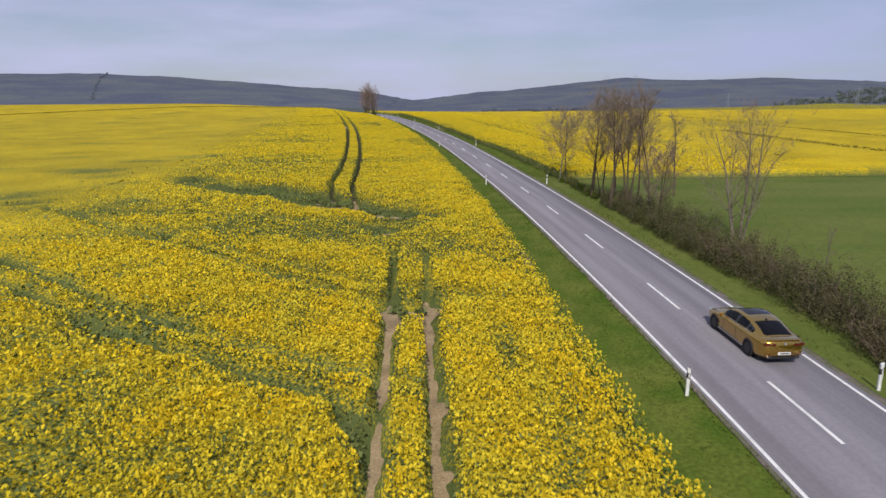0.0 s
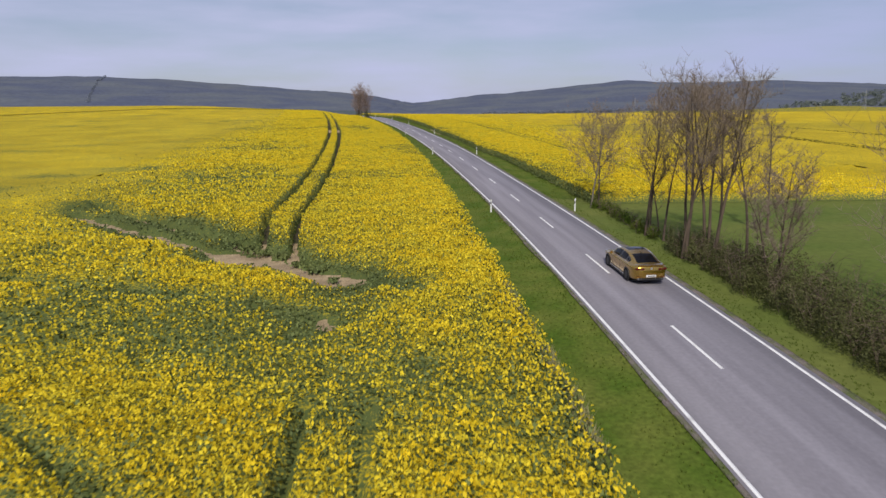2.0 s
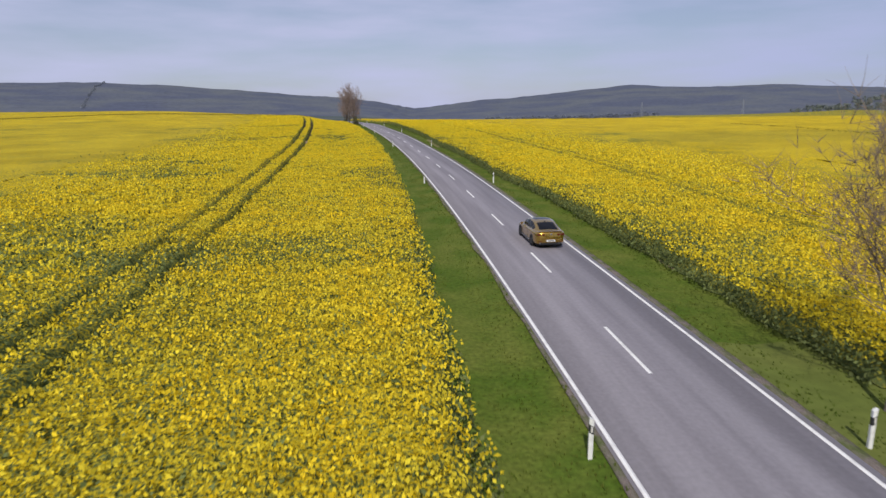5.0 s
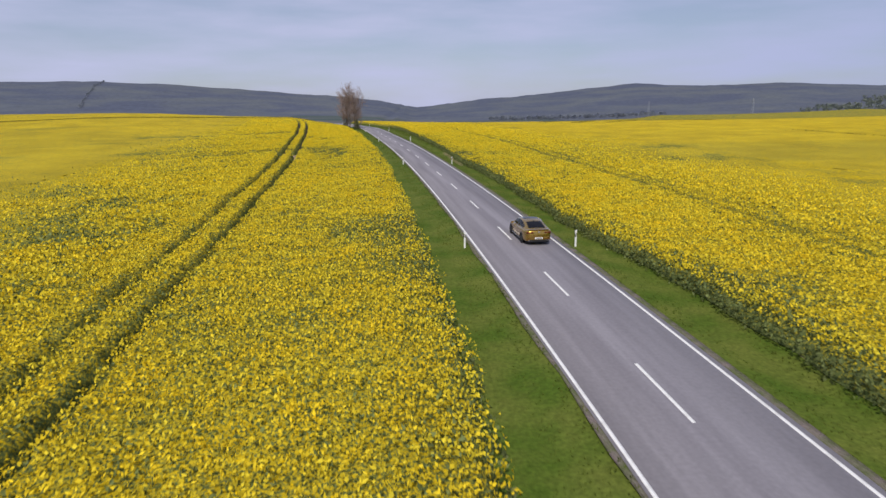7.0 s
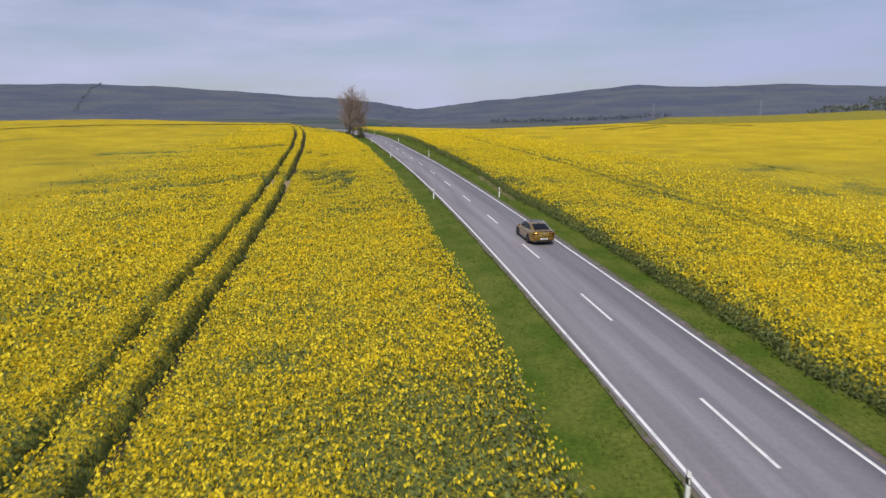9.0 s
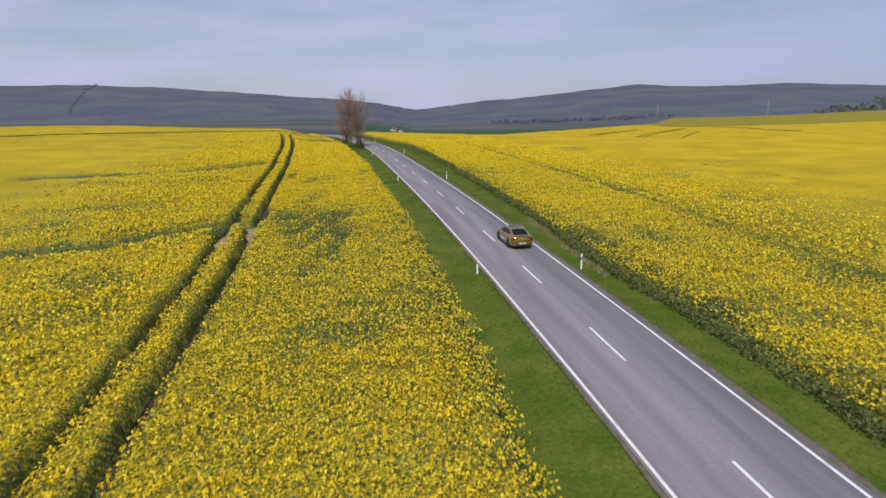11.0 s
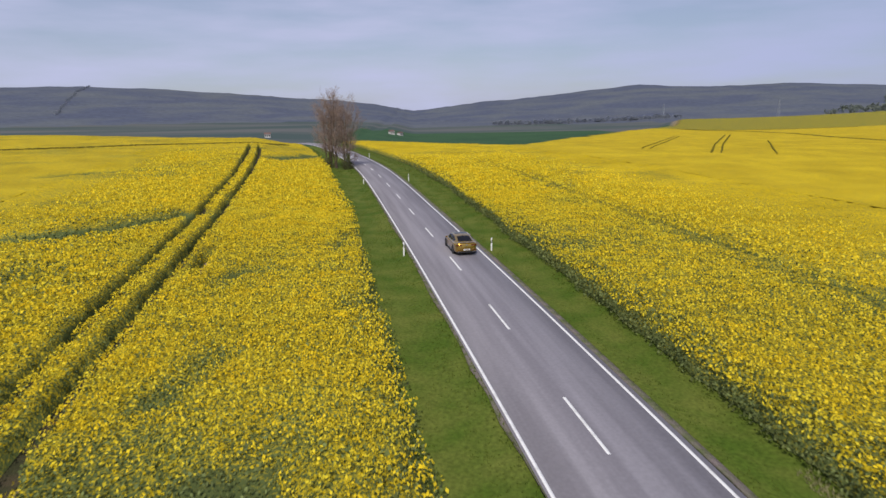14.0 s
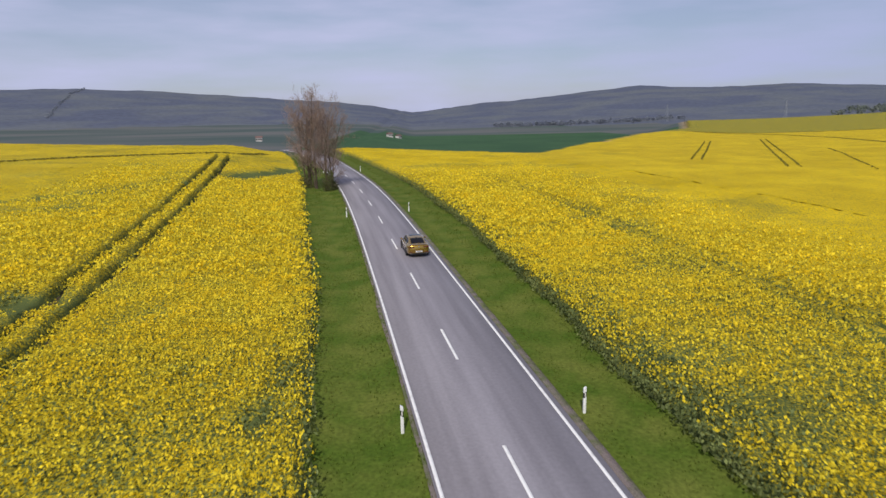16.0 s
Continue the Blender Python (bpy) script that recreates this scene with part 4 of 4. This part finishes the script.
def build_hedge():
    tall = "tall leafless spring tree rising from the roadside hedge"
    for i, (x, y, h, reach, st, lean) in enumerate(((6.7, 64.2, 10.6, 2.9, 2, 0.02), (8.4, 65.4, 10.4, 2.7, 2, 0.0), (8.3, 63.9, 10.9, 2.8, 1, 0.02), (8.2, 67.8, 9.8, 2.5, 1, -0.02),
                                                    (10.6, 68.2, 9.6, 2.6, 1, 0.03), (9.8, 63.0, 8.6, 2.3, 1, 0.02))):
        bare_tree("roadside_tree", x, y, h, 100 + i, tall, 0.86 * reach, st, lean, BARK, 15, 0.38, 1.1)
    twin = "leafless twin-stemmed roadside tree with ascending limbs"
    bare_tree("roadside_tree", 6.65, 70.8, 9.8, 131, twin, 2.4, 2, 0.01, BARK, 14, 0.36, 1.1)
    for i, (x, y, h, lean) in enumerate(((7.4, 70.3, 5.3, 0.0), (7.2, 68.9, 7.8, 0.10))):
        bare_tree("roadside_tree", x, y, h, 140 + i, "thin leafless sapling between the roadside trees", 1.1, 1, lean, BARK, 9, 0.3, 1.3, subs=5, fine=5)
    for i, (x, y, h) in enumerate(((6.0, 82.3, 7.7), (6.9, 83.2, 7.2))):
        bare_tree("roadside_tree", x, y, h, 150 + i, "leafless tree with a rounded twiggy crown by the road", 3.1, 1, 0.0, BARK_PALE if i == 0 else BARK, 17, 0.26, 0.8)
    bare_tree("roadside_tree", 12.4, 51.6, 9.2, 160, "pale multi-stemmed leafless tree with wide limbs behind the hedge", 3.4, 4, 0.0, BARK_PALE, 12, 0.14, 0.9, subs=6, fine=5, splay=0.30)
    bare_tree("roadside_tree", 9.0, 58.6, 6.4, 161, "broad leafless bushy tree in the hedge", 1.7, 3, 0.0, BARK, 11, 0.18, 1.0, splay=0.28)
    bare_tree("roadside_tree", 15.2, 70.2, 8.3, 164, "thin leafless tree at the meadow's edge", 1.6, 1, 0.0, BARK, 12, 0.25, 1.1)
    bare_tree("roadside_tree", 12.3, 41.8, 3.1, 163, "small pale leafless sapling in the meadow", 0.7, 1, 0.0, BARK_PALE, 8, 0.2, 1.3, subs=4, fine=4)
    rnd = random.Random(5)
    for i in range(62):
        y = 23 + i * 0.72
        back = i % 2
        r = 1.1 + 0.4 * rnd.random() if y < 58 else 0.8 + 0.3 * rnd.random()
        h = (1.7 + 0.9 * rnd.random()) * (1.12 if back else 0.78) * (0.88 if y < 42 else 0.80) if y < 57 else 1.1 + 0.9 * rnd.random()
        u = 6.1 + 0.5 * rnd.random() + 1.3 * back + (0.45 if 32 < y < 42 else 0)
        brown = y < 47 and rnd.random() < 0.6
        bush(float(road_x(y)) + u, y, r, h, 200 + i, "tangled brown hedge bush by the verge" if brown else "tangled dark green hedge bush by the verge", 2000, material=HEDGE_BROWN if brown else HEDGE_LEAF, size=0.05)
    for i in range(9):
        y = 70 + i * 1.5
        bush(float(road_x(y)) + 6.1 + 0.6 * rnd.random(), y, 0.6, 0.6 + 0.5 * rnd.random(), 260 + i, "low green bramble bush under the trees", 420, material=GRASS_BLADE)


build_hedge()


def build_crest_trees():
    lab = "tall leafless poplar with a dense reddish-brown twig crown"
    for i, (x, y, h, reach) in enumerate(((-33.2, 307.5, 14.6, 2.5), (-31.6, 306.4, 12.4, 2.3), (-34.6, 309.6, 13.6, 2.5), (-35.4, 312.5, 12.6, 2.3), (-31.0, 308.4, 11.5, 2.0))):
        bare_tree("poplar", x, y, h, 300 + i, lab, reach * 1.5, 2, 0.0, BARK, 20, 0.10, 1.1, POPLAR_TWIG, 9, 7, thin=0.0150)
    bush(-30.8, 304.6, 1.5, 3.0, 320, "dense dark bush at the foot of the poplars", 1500, "roadside_bush", HEDGE_LEAF, 0.10)
    bush(-35.0, 308.0, 1.6, 2.2, 321, "dense dark bush at the foot of the poplars", 900, "roadside_bush", HEDGE_LEAF, 0.10)


build_crest_trees()


# ---- far things ----
def clump_wood(name, spots, label):
    """Far woodland: many uneven crowns of small facets."""
    v, f = [], []
    rnd = random.Random(11)
    for x, y, h in spots:
        z = float(ground_z(x, y))
        for k in range(2):
            cx, cy, cz = x + rnd.uniform(-0.4, 0.4) * h, y + rnd.uniform(-0.4, 0.4) * h, z + h * rnd.uniform(0.3, 0.8)
            for j in range(14):
                d = Vector((rnd.gauss(0, 1), rnd.gauss(0, 1), rnd.gauss(0, 1))).normalized() * h * 0.34
                c = Vector((cx, cy, cz)) + d
                o = len(v)
                for q in range(4):
                    v.append(tuple(c + Vector((rnd.uniform(-1, 1), rnd.uniform(-1, 1), rnd.uniform(-1, 1))) * h * 0.2))
                f += [(o, o + 1, o + 2), (o, o + 2, o + 3), (o, o + 1, o + 3)]
    ob = mesh_of(name, v, f, [DARK_WOOD if name == "far_wood" else HAZY_TREE])
    return tagged(ob, label, "woodland", kind="stuff")


def build_far():
    rnd = random.Random(3)
    spots = []
    while len(spots) < 850:        # wood on the right skyline, thinning out down the slope
        a, r = rnd.uniform(29.5, 52), rnd.uniform(1650, 2650)
        if r < 1650 + 1000 * min(1.0, max(0.0, (a - 29.5) / 9)) ** 1.3:
            spots.append((-11 + r * math.sin(math.radians(a)), 8 + r * math.cos(math.radians(a)), rnd.uniform(8, 13)))
    clump_wood("far_wood", spots, "dark green wood on the far slope")
    spots = []
    for i in range(170):        # copse along the valley floor
        x = rnd.uniform(150, 560)
        spots.append((x, 1480 + 0.10 * x + rnd.gauss(0, 16), rnd.uniform(5, 9)))
    for i in range(46):         # a straight ride up the wooded hill
        a, r = math.radians(-25.2 - 0.03 * i), 3150 - 30 * i
        spots.append((-11 + r * math.sin(a), 8 + r * math.cos(a), 7.0))
    clump_wood("far_hedgerow", spots, "far hedgerows and copses on the valley floor")

    def house(x, y, w, d, h, turn):
        root = new("village_house")
        root.matrix_basis = pose(x, y, float(ground_z(x, y)), 0, 0, turn)
        tagged(root, "pale far village house with a red tiled roof", "house", "village")
        bm = bmesh.new()
        bmesh.ops.create_cube(bm, size=1, matrix=Matrix.Translation((0, 0, h / 2 - 0.5)) @ Matrix.Diagonal((w, d, h + 1, 1)))
        part("wall", bm, WALL, root)
        bm = bmesh.new()
        e, t = 0.4, h * 0.6
        q = [bm.verts.new(p) for p in ((-w / 2 - e, -d / 2 - e, h), (w / 2 + e, -d / 2 - e, h), (w / 2 + e, d / 2 + e, h), (-w / 2 - e, d / 2 + e, h), (-w / 2 - e, 0, h + t), (w / 2 + e, 0, h + t))]
        for idx in ((0, 1, 5, 4), (3, 4, 5, 2), (0, 4, 3), (1, 2, 5), (0, 3, 2, 1)):
            bm.faces.new([q[i] for i in idx])
        part("roof", bm, TILES, root, "red tiled gable roof")
        for i in range(3):
            bm = bmesh.new()
            bmesh.ops.create_cube(bm, size=1, matrix=Matrix.Translation((-w / 3 + i * w / 3, -d / 2 - 0.03, h * 0.55)) @ Matrix.Diagonal((1.1, 0.12, 1.3, 1)))
            part("window", bm, CAR_GLASS, root)
    for i, (x, y) in enumerate(((-146, 734), (-46, 945), (-36, 962))):
        house(x, y, 5 + i % 3, 5, 2.8 + 0.5 * (i % 2), 25 * i + 10)

    def pylon(x, y, h):
        root = new("power_pylon")
        root.matrix_basis = pose(x, y, float(ground_z(x, y)), 0, 0, 30)
        tagged(root, "far galvanised lattice power pylon", "pylon", "power pylons")
        w = Wood()
        for sx in (-1, 1):
            for sy in (-1, 1):
                w.piece(Vector((sx * 2.4, sy * 2.4, 0)), Vector((sx * 0.4, sy * 0.4, h)), 0.22, 0.14)
        for k in range(9):
            z0, z1 = h * k / 9, h * (k + 1) / 9
            r0, r1 = 2.4 - 2 * k / 9, 2.4 - 2 * (k + 1) / 9
            w.piece(Vector((-r0, -r0, z0)), Vector((r1, -r1, z1)), 0.1, 0.1, 3)
            w.piece(Vector((r0, -r0, z0)), Vector((-r1, -r1, z1)), 0.1, 0.1, 3)
        mesh_of("mast", [tuple(p) for p in w.v], w.f, [STEEL], parent=root)
        for z, l in ((0.78, 5), (0.90, 4)):
            w = Wood()
            w.piece(Vector((-l, 0, h * z)), Vector((l, 0, h * z)), 0.18, 0.18)
            mesh_of("cross_arm", [tuple(p) for p in w.v], w.f, [STEEL], parent=root)
    for x, y in ((780, 1100), (640, 1290), (505, 1480)):
        pylon(x, y, 34)


build_far()


# ---- car ----
def spline_at(table, y):
    """Cosine-smoothed look-up in (y, value) pairs, from front to rear."""
    ys = [a for a, _ in table][::-1]
    return float(np.interp(y, ys, [b for _, b in table][::-1]))


HALF = [(2.43, 0.42), (2.36, 0.66), (2.2, 0.80), (1.9, 0.885), (1.5, 0.925), (0.6, 0.925), (-0.6, 0.925), (-1.4, 0.935), (-1.9, 0.915), (-2.2, 0.865), (-2.36, 0.78), (-2.43, 0.62)]
DECK = [(2.43, 0.62), (2.3, 0.72), (2.0, 0.80), (1.6, 0.88), (1.1, 0.95), (0.0, 0.97), (-1.2, 1.00), (-1.9, 1.03), (-2.2, 1.045), (-2.34, 1.05), (-2.43, 0.93)]
BELT = [(2.43, 0.55), (2.2, 0.66), (1.6, 0.78), (1.1, 0.86), (0.0, 0.90), (-1.2, 0.94), (-2.2, 0.95), (-2.43, 0.86)]
SILL = [(2.43, 0.32), (2.2, 0.22), (1.5, 0.19), (0.0, 0.18), (-1.5, 0.19), (-2.2, 0.26), (-2.43, 0.36)]
ROOF = [(1.22, 0.965), (1.0, 1.10), (0.75, 1.24), (0.5, 1.345), (0.25, 1.40), (0.0, 1.425), (-0.3, 1.43), (-0.6, 1.415), (-0.9, 1.375), (-1.2, 1.305), (-1.5, 1.215), (-1.8, 1.115), (-2.02, 1.045)]
TOPW = [(1.22, 0.70), (0.75, 0.62), (0.4, 0.585), (0.0, 0.58), (-0.8, 0.565), (-1.4, 0.555), (-2.02, 0.60)]


def cabin(y, v):
    """A point of the cabin's skin: v 0 at the belt, 0.62 at the roof's edge, 1 at the middle of the roof."""
    zt, wt = spline_at(ROOF, y), spline_at(TOPW, y)
    zb, wb = spline_at(BELT, y) + 0.04, spline_at(HALF, y) - 0.075
    edge = zt - 0.045
    zb = min(zb, edge)
    if v < 0.62:
        k = v / 0.62
        return (wb + (wt + 0.06 - wb) * k ** 1.25, y, zb + (edge - zb) * k)
    k = (v - 0.62) / 0.38
    return ((wt + 0.06) * (1 - k), y, edge + (zt - edge) * (1 - (1 - k) ** 2.6))


def patch(name, y0, y1, v0, v1, side, material, parent, label="", ny=9, nv=5, lift=0.006, taper=0.0):
    """A panel that lies on the cabin, from y0 to y1 and v0 to v1 on one side (or over the middle), with its rim turned in."""
    verts, faces = [], []
    cols = nv if side else nv * 2 - 1
    for i in range(ny):
        for j in range(cols):
            if side:
                v = v0 + (v1 - v0) * j / (nv - 1)
                s = side
            else:
                k = j / (cols - 1) * 2 - 1
                v, s = 1 - abs(k) * (1 - v0), (1 if k >= 0 else -1)
            f = i / (ny - 1)
            y = y0 + (y1 - y0) * f
            if taper:
                kk = (v - v0) / (v1 - v0)
                y = y0 - taper * 1.0 * kk + (y1 + taper * 0.8 * kk - y0 + taper * kk) * f
            a, b, c = Vector(cabin(y, v)), Vector(cabin(y - 0.02, v)), Vector(cabin(y, min(1, v + 0.02) if v < 0.98 else v - 0.02))
            n = (b - a).cross(c - a)
            n = n.normalized() if n.length > 0 else Vector((0, 0, 1))
            if n.z < 0 and (n.x < 0 or abs(n.x) < 0.2):
                n = -n
            if n.x < -0.05:
                n.x = -n.x
            n.z = abs(n.z)
            rim = i in (0, ny - 1) or (j in (0, cols - 1))
            p = a + n * (lift if not rim else -0.004)
            verts.append((p.x * s, p.y, p.z))
    for i in range(ny - 1):
        for j in range(cols - 1):
            o = i * cols + j
            q = (o, o + 1, o + cols + 1, o + cols)
            faces.append(q)
    ob = mesh_of(name, verts, faces, [material], parent=parent, smooth=True)
    return tagged(ob, label)


def slab(name, at, size, material, parent, label="", turn=(0, 0, 0), bevel=0.01):
    bm = bmesh.new()
    bmesh.ops.create_cube(bm, size=1, matrix=Matrix.Diagonal((*size, 1)))
    bmesh.ops.bevel(bm, geom=bm.edges[:], offset=min(bevel, min(size) * 0.3), segments=2, affect="EDGES")
    bmesh.ops.transform(bm, matrix=pose(*at, *turn), verts=bm.verts)
    return part(name, bm, material, parent, label)


def build_car():
    car = new("fastback_car")
    tagged(car, "golden metallic fastback car with dark glass roof", "car")
    # lower body: lofted rings
    ys = [2.43, 2.36, 2.2, 2.0, 1.75, 1.5, 1.1, 0.6, 0.0, -0.6, -1.1, -1.5, -1.9, -2.1, -2.25, -2.36, -2.43]
    rings = []
    for y in ys:
        w, zd, zb, zs = (spline_at(t, y) for t in (HALF, DECK, BELT, SILL))
        half = [(0.0, zs), (w * 0.80, zs), (w * 0.955, zs + 0.06), (w * 0.985, zs + 0.20), (w * 0.965, 0.5 * (zs + zb)), (w, zb - 0.10),
                (w * 0.985, zb - 0.02), (w * 0.93, zb + 0.035), (w * 0.75, zd - 0.012), (0.0, zd)]
        rings.append([(x, y, z) for x, z in half] + [(-x, y, z) for x, z in half[-2:0:-1]])
    n = len(rings[0])
    v = [p for r in rings for p in r]
    f = [(i * n + j, i * n + (j + 1) % n, (i + 1) * n + (j + 1) % n, (i + 1) * n + j) for i in range(len(ys) - 1) for j in range(n)]
    bm = bmesh.new()
    bv = [bm.verts.new(p) for p in v]
    for q in f:
        bm.faces.new([bv[k] for k in q])
    bm.faces.new(bv[:n])
    bm.faces.new(bv[-n:][::-1])
    bmesh.ops.recalc_face_normals(bm, faces=bm.faces)
    for face in bm.faces:
        face.smooth = True
    part("body", bm, CAR_GOLD, car, "golden metallic body shell")
    # cabin shell
    cy = [1.22, 1.1, 0.95, 0.75, 0.5, 0.25, 0.0, -0.3, -0.6, -0.9, -1.2, -1.5, -1.8, -2.02]
    vs = [0, 0.2, 0.42, 0.62, 0.7, 0.8, 0.9, 1.0]
    verts, faces = [], []
    cols = len(vs) * 2 - 1
    for y in cy:
        row = [cabin(y, t) for t in vs]
        verts += row + [(-x, yy, z) for x, yy, z in row[-2::-1]]
    for i in range(len(cy) - 1):
        for j in range(cols - 1):
            o = i * cols + j
            faces.append((o, o + cols, o + cols + 1, o + 1))
    mesh_of("cabin", verts, faces, [CAR_GOLD], parent=car, smooth=True)
    patch("windscreen", 1.16, 0.52, 0.66, 1, 0, CAR_GLASS, car, "dark tinted windscreen")
    patch("glass_roof", 0.46, -0.55, 0.655, 1, 0, ROOF_GLASS, car, "black panoramic glass roof")
    patch("rear_window", -0.98, -1.97, 0.632, 1, 0, CAR_GLASS, car, "dark tinted rear window")
    for s in (-1, 1):
        patch("window_band", 0.86, -1.58, 0.03, 0.61, s, CAR_BLACK, car, "black window surround", 12, 5, 0.007)
        patch("side_window", 0.80, -0.26, 0.06, 0.60, s, CAR_GLASS, car, "dark front side window", lift=0.012)
        patch("side_window", -0.29, -1.08, 0.06, 0.60, s, CAR_GLASS, car, "dark rear side window", lift=0.012)
        patch("quarter_window", -1.10, -1.52, 0.08, 0.46, s, CAR_GLASS, car)
        slab("window_trim", (s * 0.862, -0.35, 0.985), (0.012, 2.1, 0.018), CHROME, car, "chrome strip under the windows")
        slab("sill_trim", (s * 0.915, 0.0, 0.275), (0.022, 2.2, 0.035), CHROME, car, "bright sill strip")
        # added black slab: the dark shade below the sill, made as a part
        slab("sill_shade", (s * 0.892, 0.0, 0.215), (0.07, 2.15, 0.11), CAR_BLACK, car, "black slab for the shade under the sill", bevel=0.02)
        slab("mirror", (s * 1.00, 0.72, 0.98), (0.20, 0.12, 0.13), CAR_GOLD, car, bevel=0.04)
        for y in (0.25, -0.85):
            slab("door_handle", (s * 0.925, y, 0.80), (0.02, 0.20, 0.03), CAR_GOLD, car)
        for y in (0.66, -0.36, -1.28):
            slab("door_seam", (s * 0.922, y, 0.58), (0.006, 0.010, 0.55), CAR_BLACK, car, bevel=0.001)
        light = slab("tail_light", (s * 0.59, -2.385, 0.862), (0.46, 0.115, 0.115), LAMP_RED, car, "dark red tail light", (0, 0, s * 10), 0.03)
        slab("light_strip", (s * 0.585, -2.441, 0.862), (0.36, 0.012, 0.016), LAMP_RED, light, "bright red light strip", (0, 0, s * 10), 0.003)
        slab("exhaust_trim", (s * 0.56, -2.425, 0.345), (0.26, 0.05, 0.07), CHROME, car, "chrome exhaust trim", bevel=0.02)
        slab("headlight", (s * 0.66, 2.24, 0.665), (0.36, 0.22, 0.09), LAMP_CLEAR, car, "clear headlight", (0, 0, -s * 32), 0.03)
        slab("rear_reflector", (s * 0.66, -2.432, 0.46), (0.28, 0.02, 0.03), LAMP_RED, car)
    slab("grille", (0, 2.415, 0.50), (0.95, 0.05, 0.22), CAR_BLACK, car, "black front grille", bevel=0.02)
    slab("diffuser", (0, -2.40, 0.33), (1.30, 0.10, 0.13), CAR_BLACK, car, "black rear diffuser", bevel=0.02)
    slab("bumper_ledge", (0, -2.425, 0.60), (1.42, 0.06, 0.05), CAR_GOLD, car, "protruding bumper ledge", bevel=0.02)
    slab("spoiler_lip", (0, -2.36, 1.055), (1.36, 0.12, 0.025), CAR_GOLD, car, "golden spoiler lip", (8, 0, 0), 0.01)
    plate = slab("number_plate", (0, -2.450, 0.50), (0.52, 0.016, 0.115), PLATE, car, "white rear plate", bevel=0.004)
    slab("plate_bar", (0.02, -2.460, 0.50), (0.38, 0.006, 0.045), CAR_BLACK, plate, "plain dark bar", bevel=0.001)
    slab("badge", (0, -2.432, 0.90), (0.11, 0.02, 0.09), CHROME, car, "chrome badge", bevel=0.03)
    slab("boot_seam", (0, -2.418, 0.735), (1.20, 0.012, 0.010), CAR_BLACK, car, bevel=0.002)
    slab("roof_fin", (0, -0.98, 1.385), (0.045, 0.14, 0.06), CAR_BLACK, car, "small black roof fin", (-12, 0, 0), 0.015)
    slab("underbody", (0, 0, 0.20), (1.50, 4.2, 0.10), CAR_BLACK, car, "black underbody", bevel=0.02)
    # wheels: hub at the part's own origin
    wheels = []
    for x in (-1, 1):
        for y in (1.42, -1.42):
            arch = bmesh.new()
            bmesh.ops.create_cone(arch, cap_ends=True, segments=28, radius1=0.375, radius2=0.375, depth=0.05)
            bmesh.ops.transform(arch, matrix=pose(x * 0.902, y, 0.36, 0, 90, 0), verts=arch.verts)
            part("wheel_arch", arch, CAR_BLACK, car, "black wheel arch")
            wheel = new("wheel")
            wheel.parent = car
            wheel.matrix_basis = pose(x * 0.835, y, 0.35)
            wheels.append((wheel, x * 0.835, y))
            bm = bmesh.new()
            prof = [(-0.11, 0.235), (-0.118, 0.31), (-0.085, 0.35), (0.085, 0.35), (0.118, 0.31), (0.11, 0.235)]
            k = 28
            ring = [[bm.verts.new((a, r * math.cos(6.2832 * i / k), r * math.sin(6.2832 * i / k))) for a, r in prof] for i in range(k)]
            for i in range(k):
                for j in range(len(prof)):
                    q, m = (i + 1) % k, (j + 1) % len(prof)
                    bm.faces.new((ring[i][j], ring[q][j], ring[q][m], ring[i][m]))
            part("tyre", bm, RUBBER, wheel, "black rubber tyre")
            bm = bmesh.new()
            bmesh.ops.create_cone(bm, cap_ends=True, segments=24, radius1=0.238, radius2=0.238, depth=0.12, matrix=pose(-x * 0.03, 0, 0, 0, 90, 0))
            part("rim_barrel", bm, CAR_BLACK, wheel)
            bm = bmesh.new()
            for i in range(5):
                m = pose(x * 0.055, 0, 0, 72 * i, 0, 0) @ Matrix.Translation((0, 0, 0.125)) @ Matrix.Diagonal((0.03, 0.055, 0.21, 1))
                bmesh.ops.create_cube(bm, size=1, matrix=m)
            bmesh.ops.create_cone(bm, cap_ends=True, segments=16, radius1=0.06, radius2=0.05, depth=0.04, matrix=pose(x * 0.06, 0, 0, 0, 90, 0))
            part("rim", bm, ALLOY, wheel, "five-spoke alloy rim")
    return car, wheels


CAR, WHEELS = build_car()

# metres along the road of the car's tail, and its distance from the middle, by seconds
CAR_T = [0.0, 1.5, 3.0, 5.5, 7.0, 9.0, 11.5, 13.0, 14.5, 16.0]
CAR_Y = [30.15, 51.3, 72.3, 109.0, 130.6, 159.6, 196.0, 217.6, 239.2, 260.0]


def motions():
    fit = np.polyfit(CAR_T, np.interp(CAR_Y, YS, CHAIN), 3)
    rows, turns = [], [[] for _ in WHEELS]
    start = float(np.polyval(fit, 0))
    for k in range(0, 481, 6):
        t = k / FPS
        s = float(np.polyval(fit, t)) + 2.45
        p, h = on_road(s, 1.28)
        a, _ = on_road(s + 1.4, 1.28)
        b, _ = on_road(s - 1.4, 1.28)
        rows.append((t, pose(p.x, p.y, p.z + 0.03, math.degrees(math.atan2(a.z - b.z, 2.8)), 0, h)))
    for k in range(0, 481):
        t = k / FPS
        roll = -math.degrees((float(np.polyval(fit, t)) - start) / 0.35)
        for i, (wheel, x, y) in enumerate(WHEELS):
            turns[i].append((t, pose(x, y, 0.35, roll % 360, 0, 0)))
    walk(CAR, rows)
    for (wheel, _, _), r in zip(WHEELS, turns):
        walk(wheel, r)


motions()
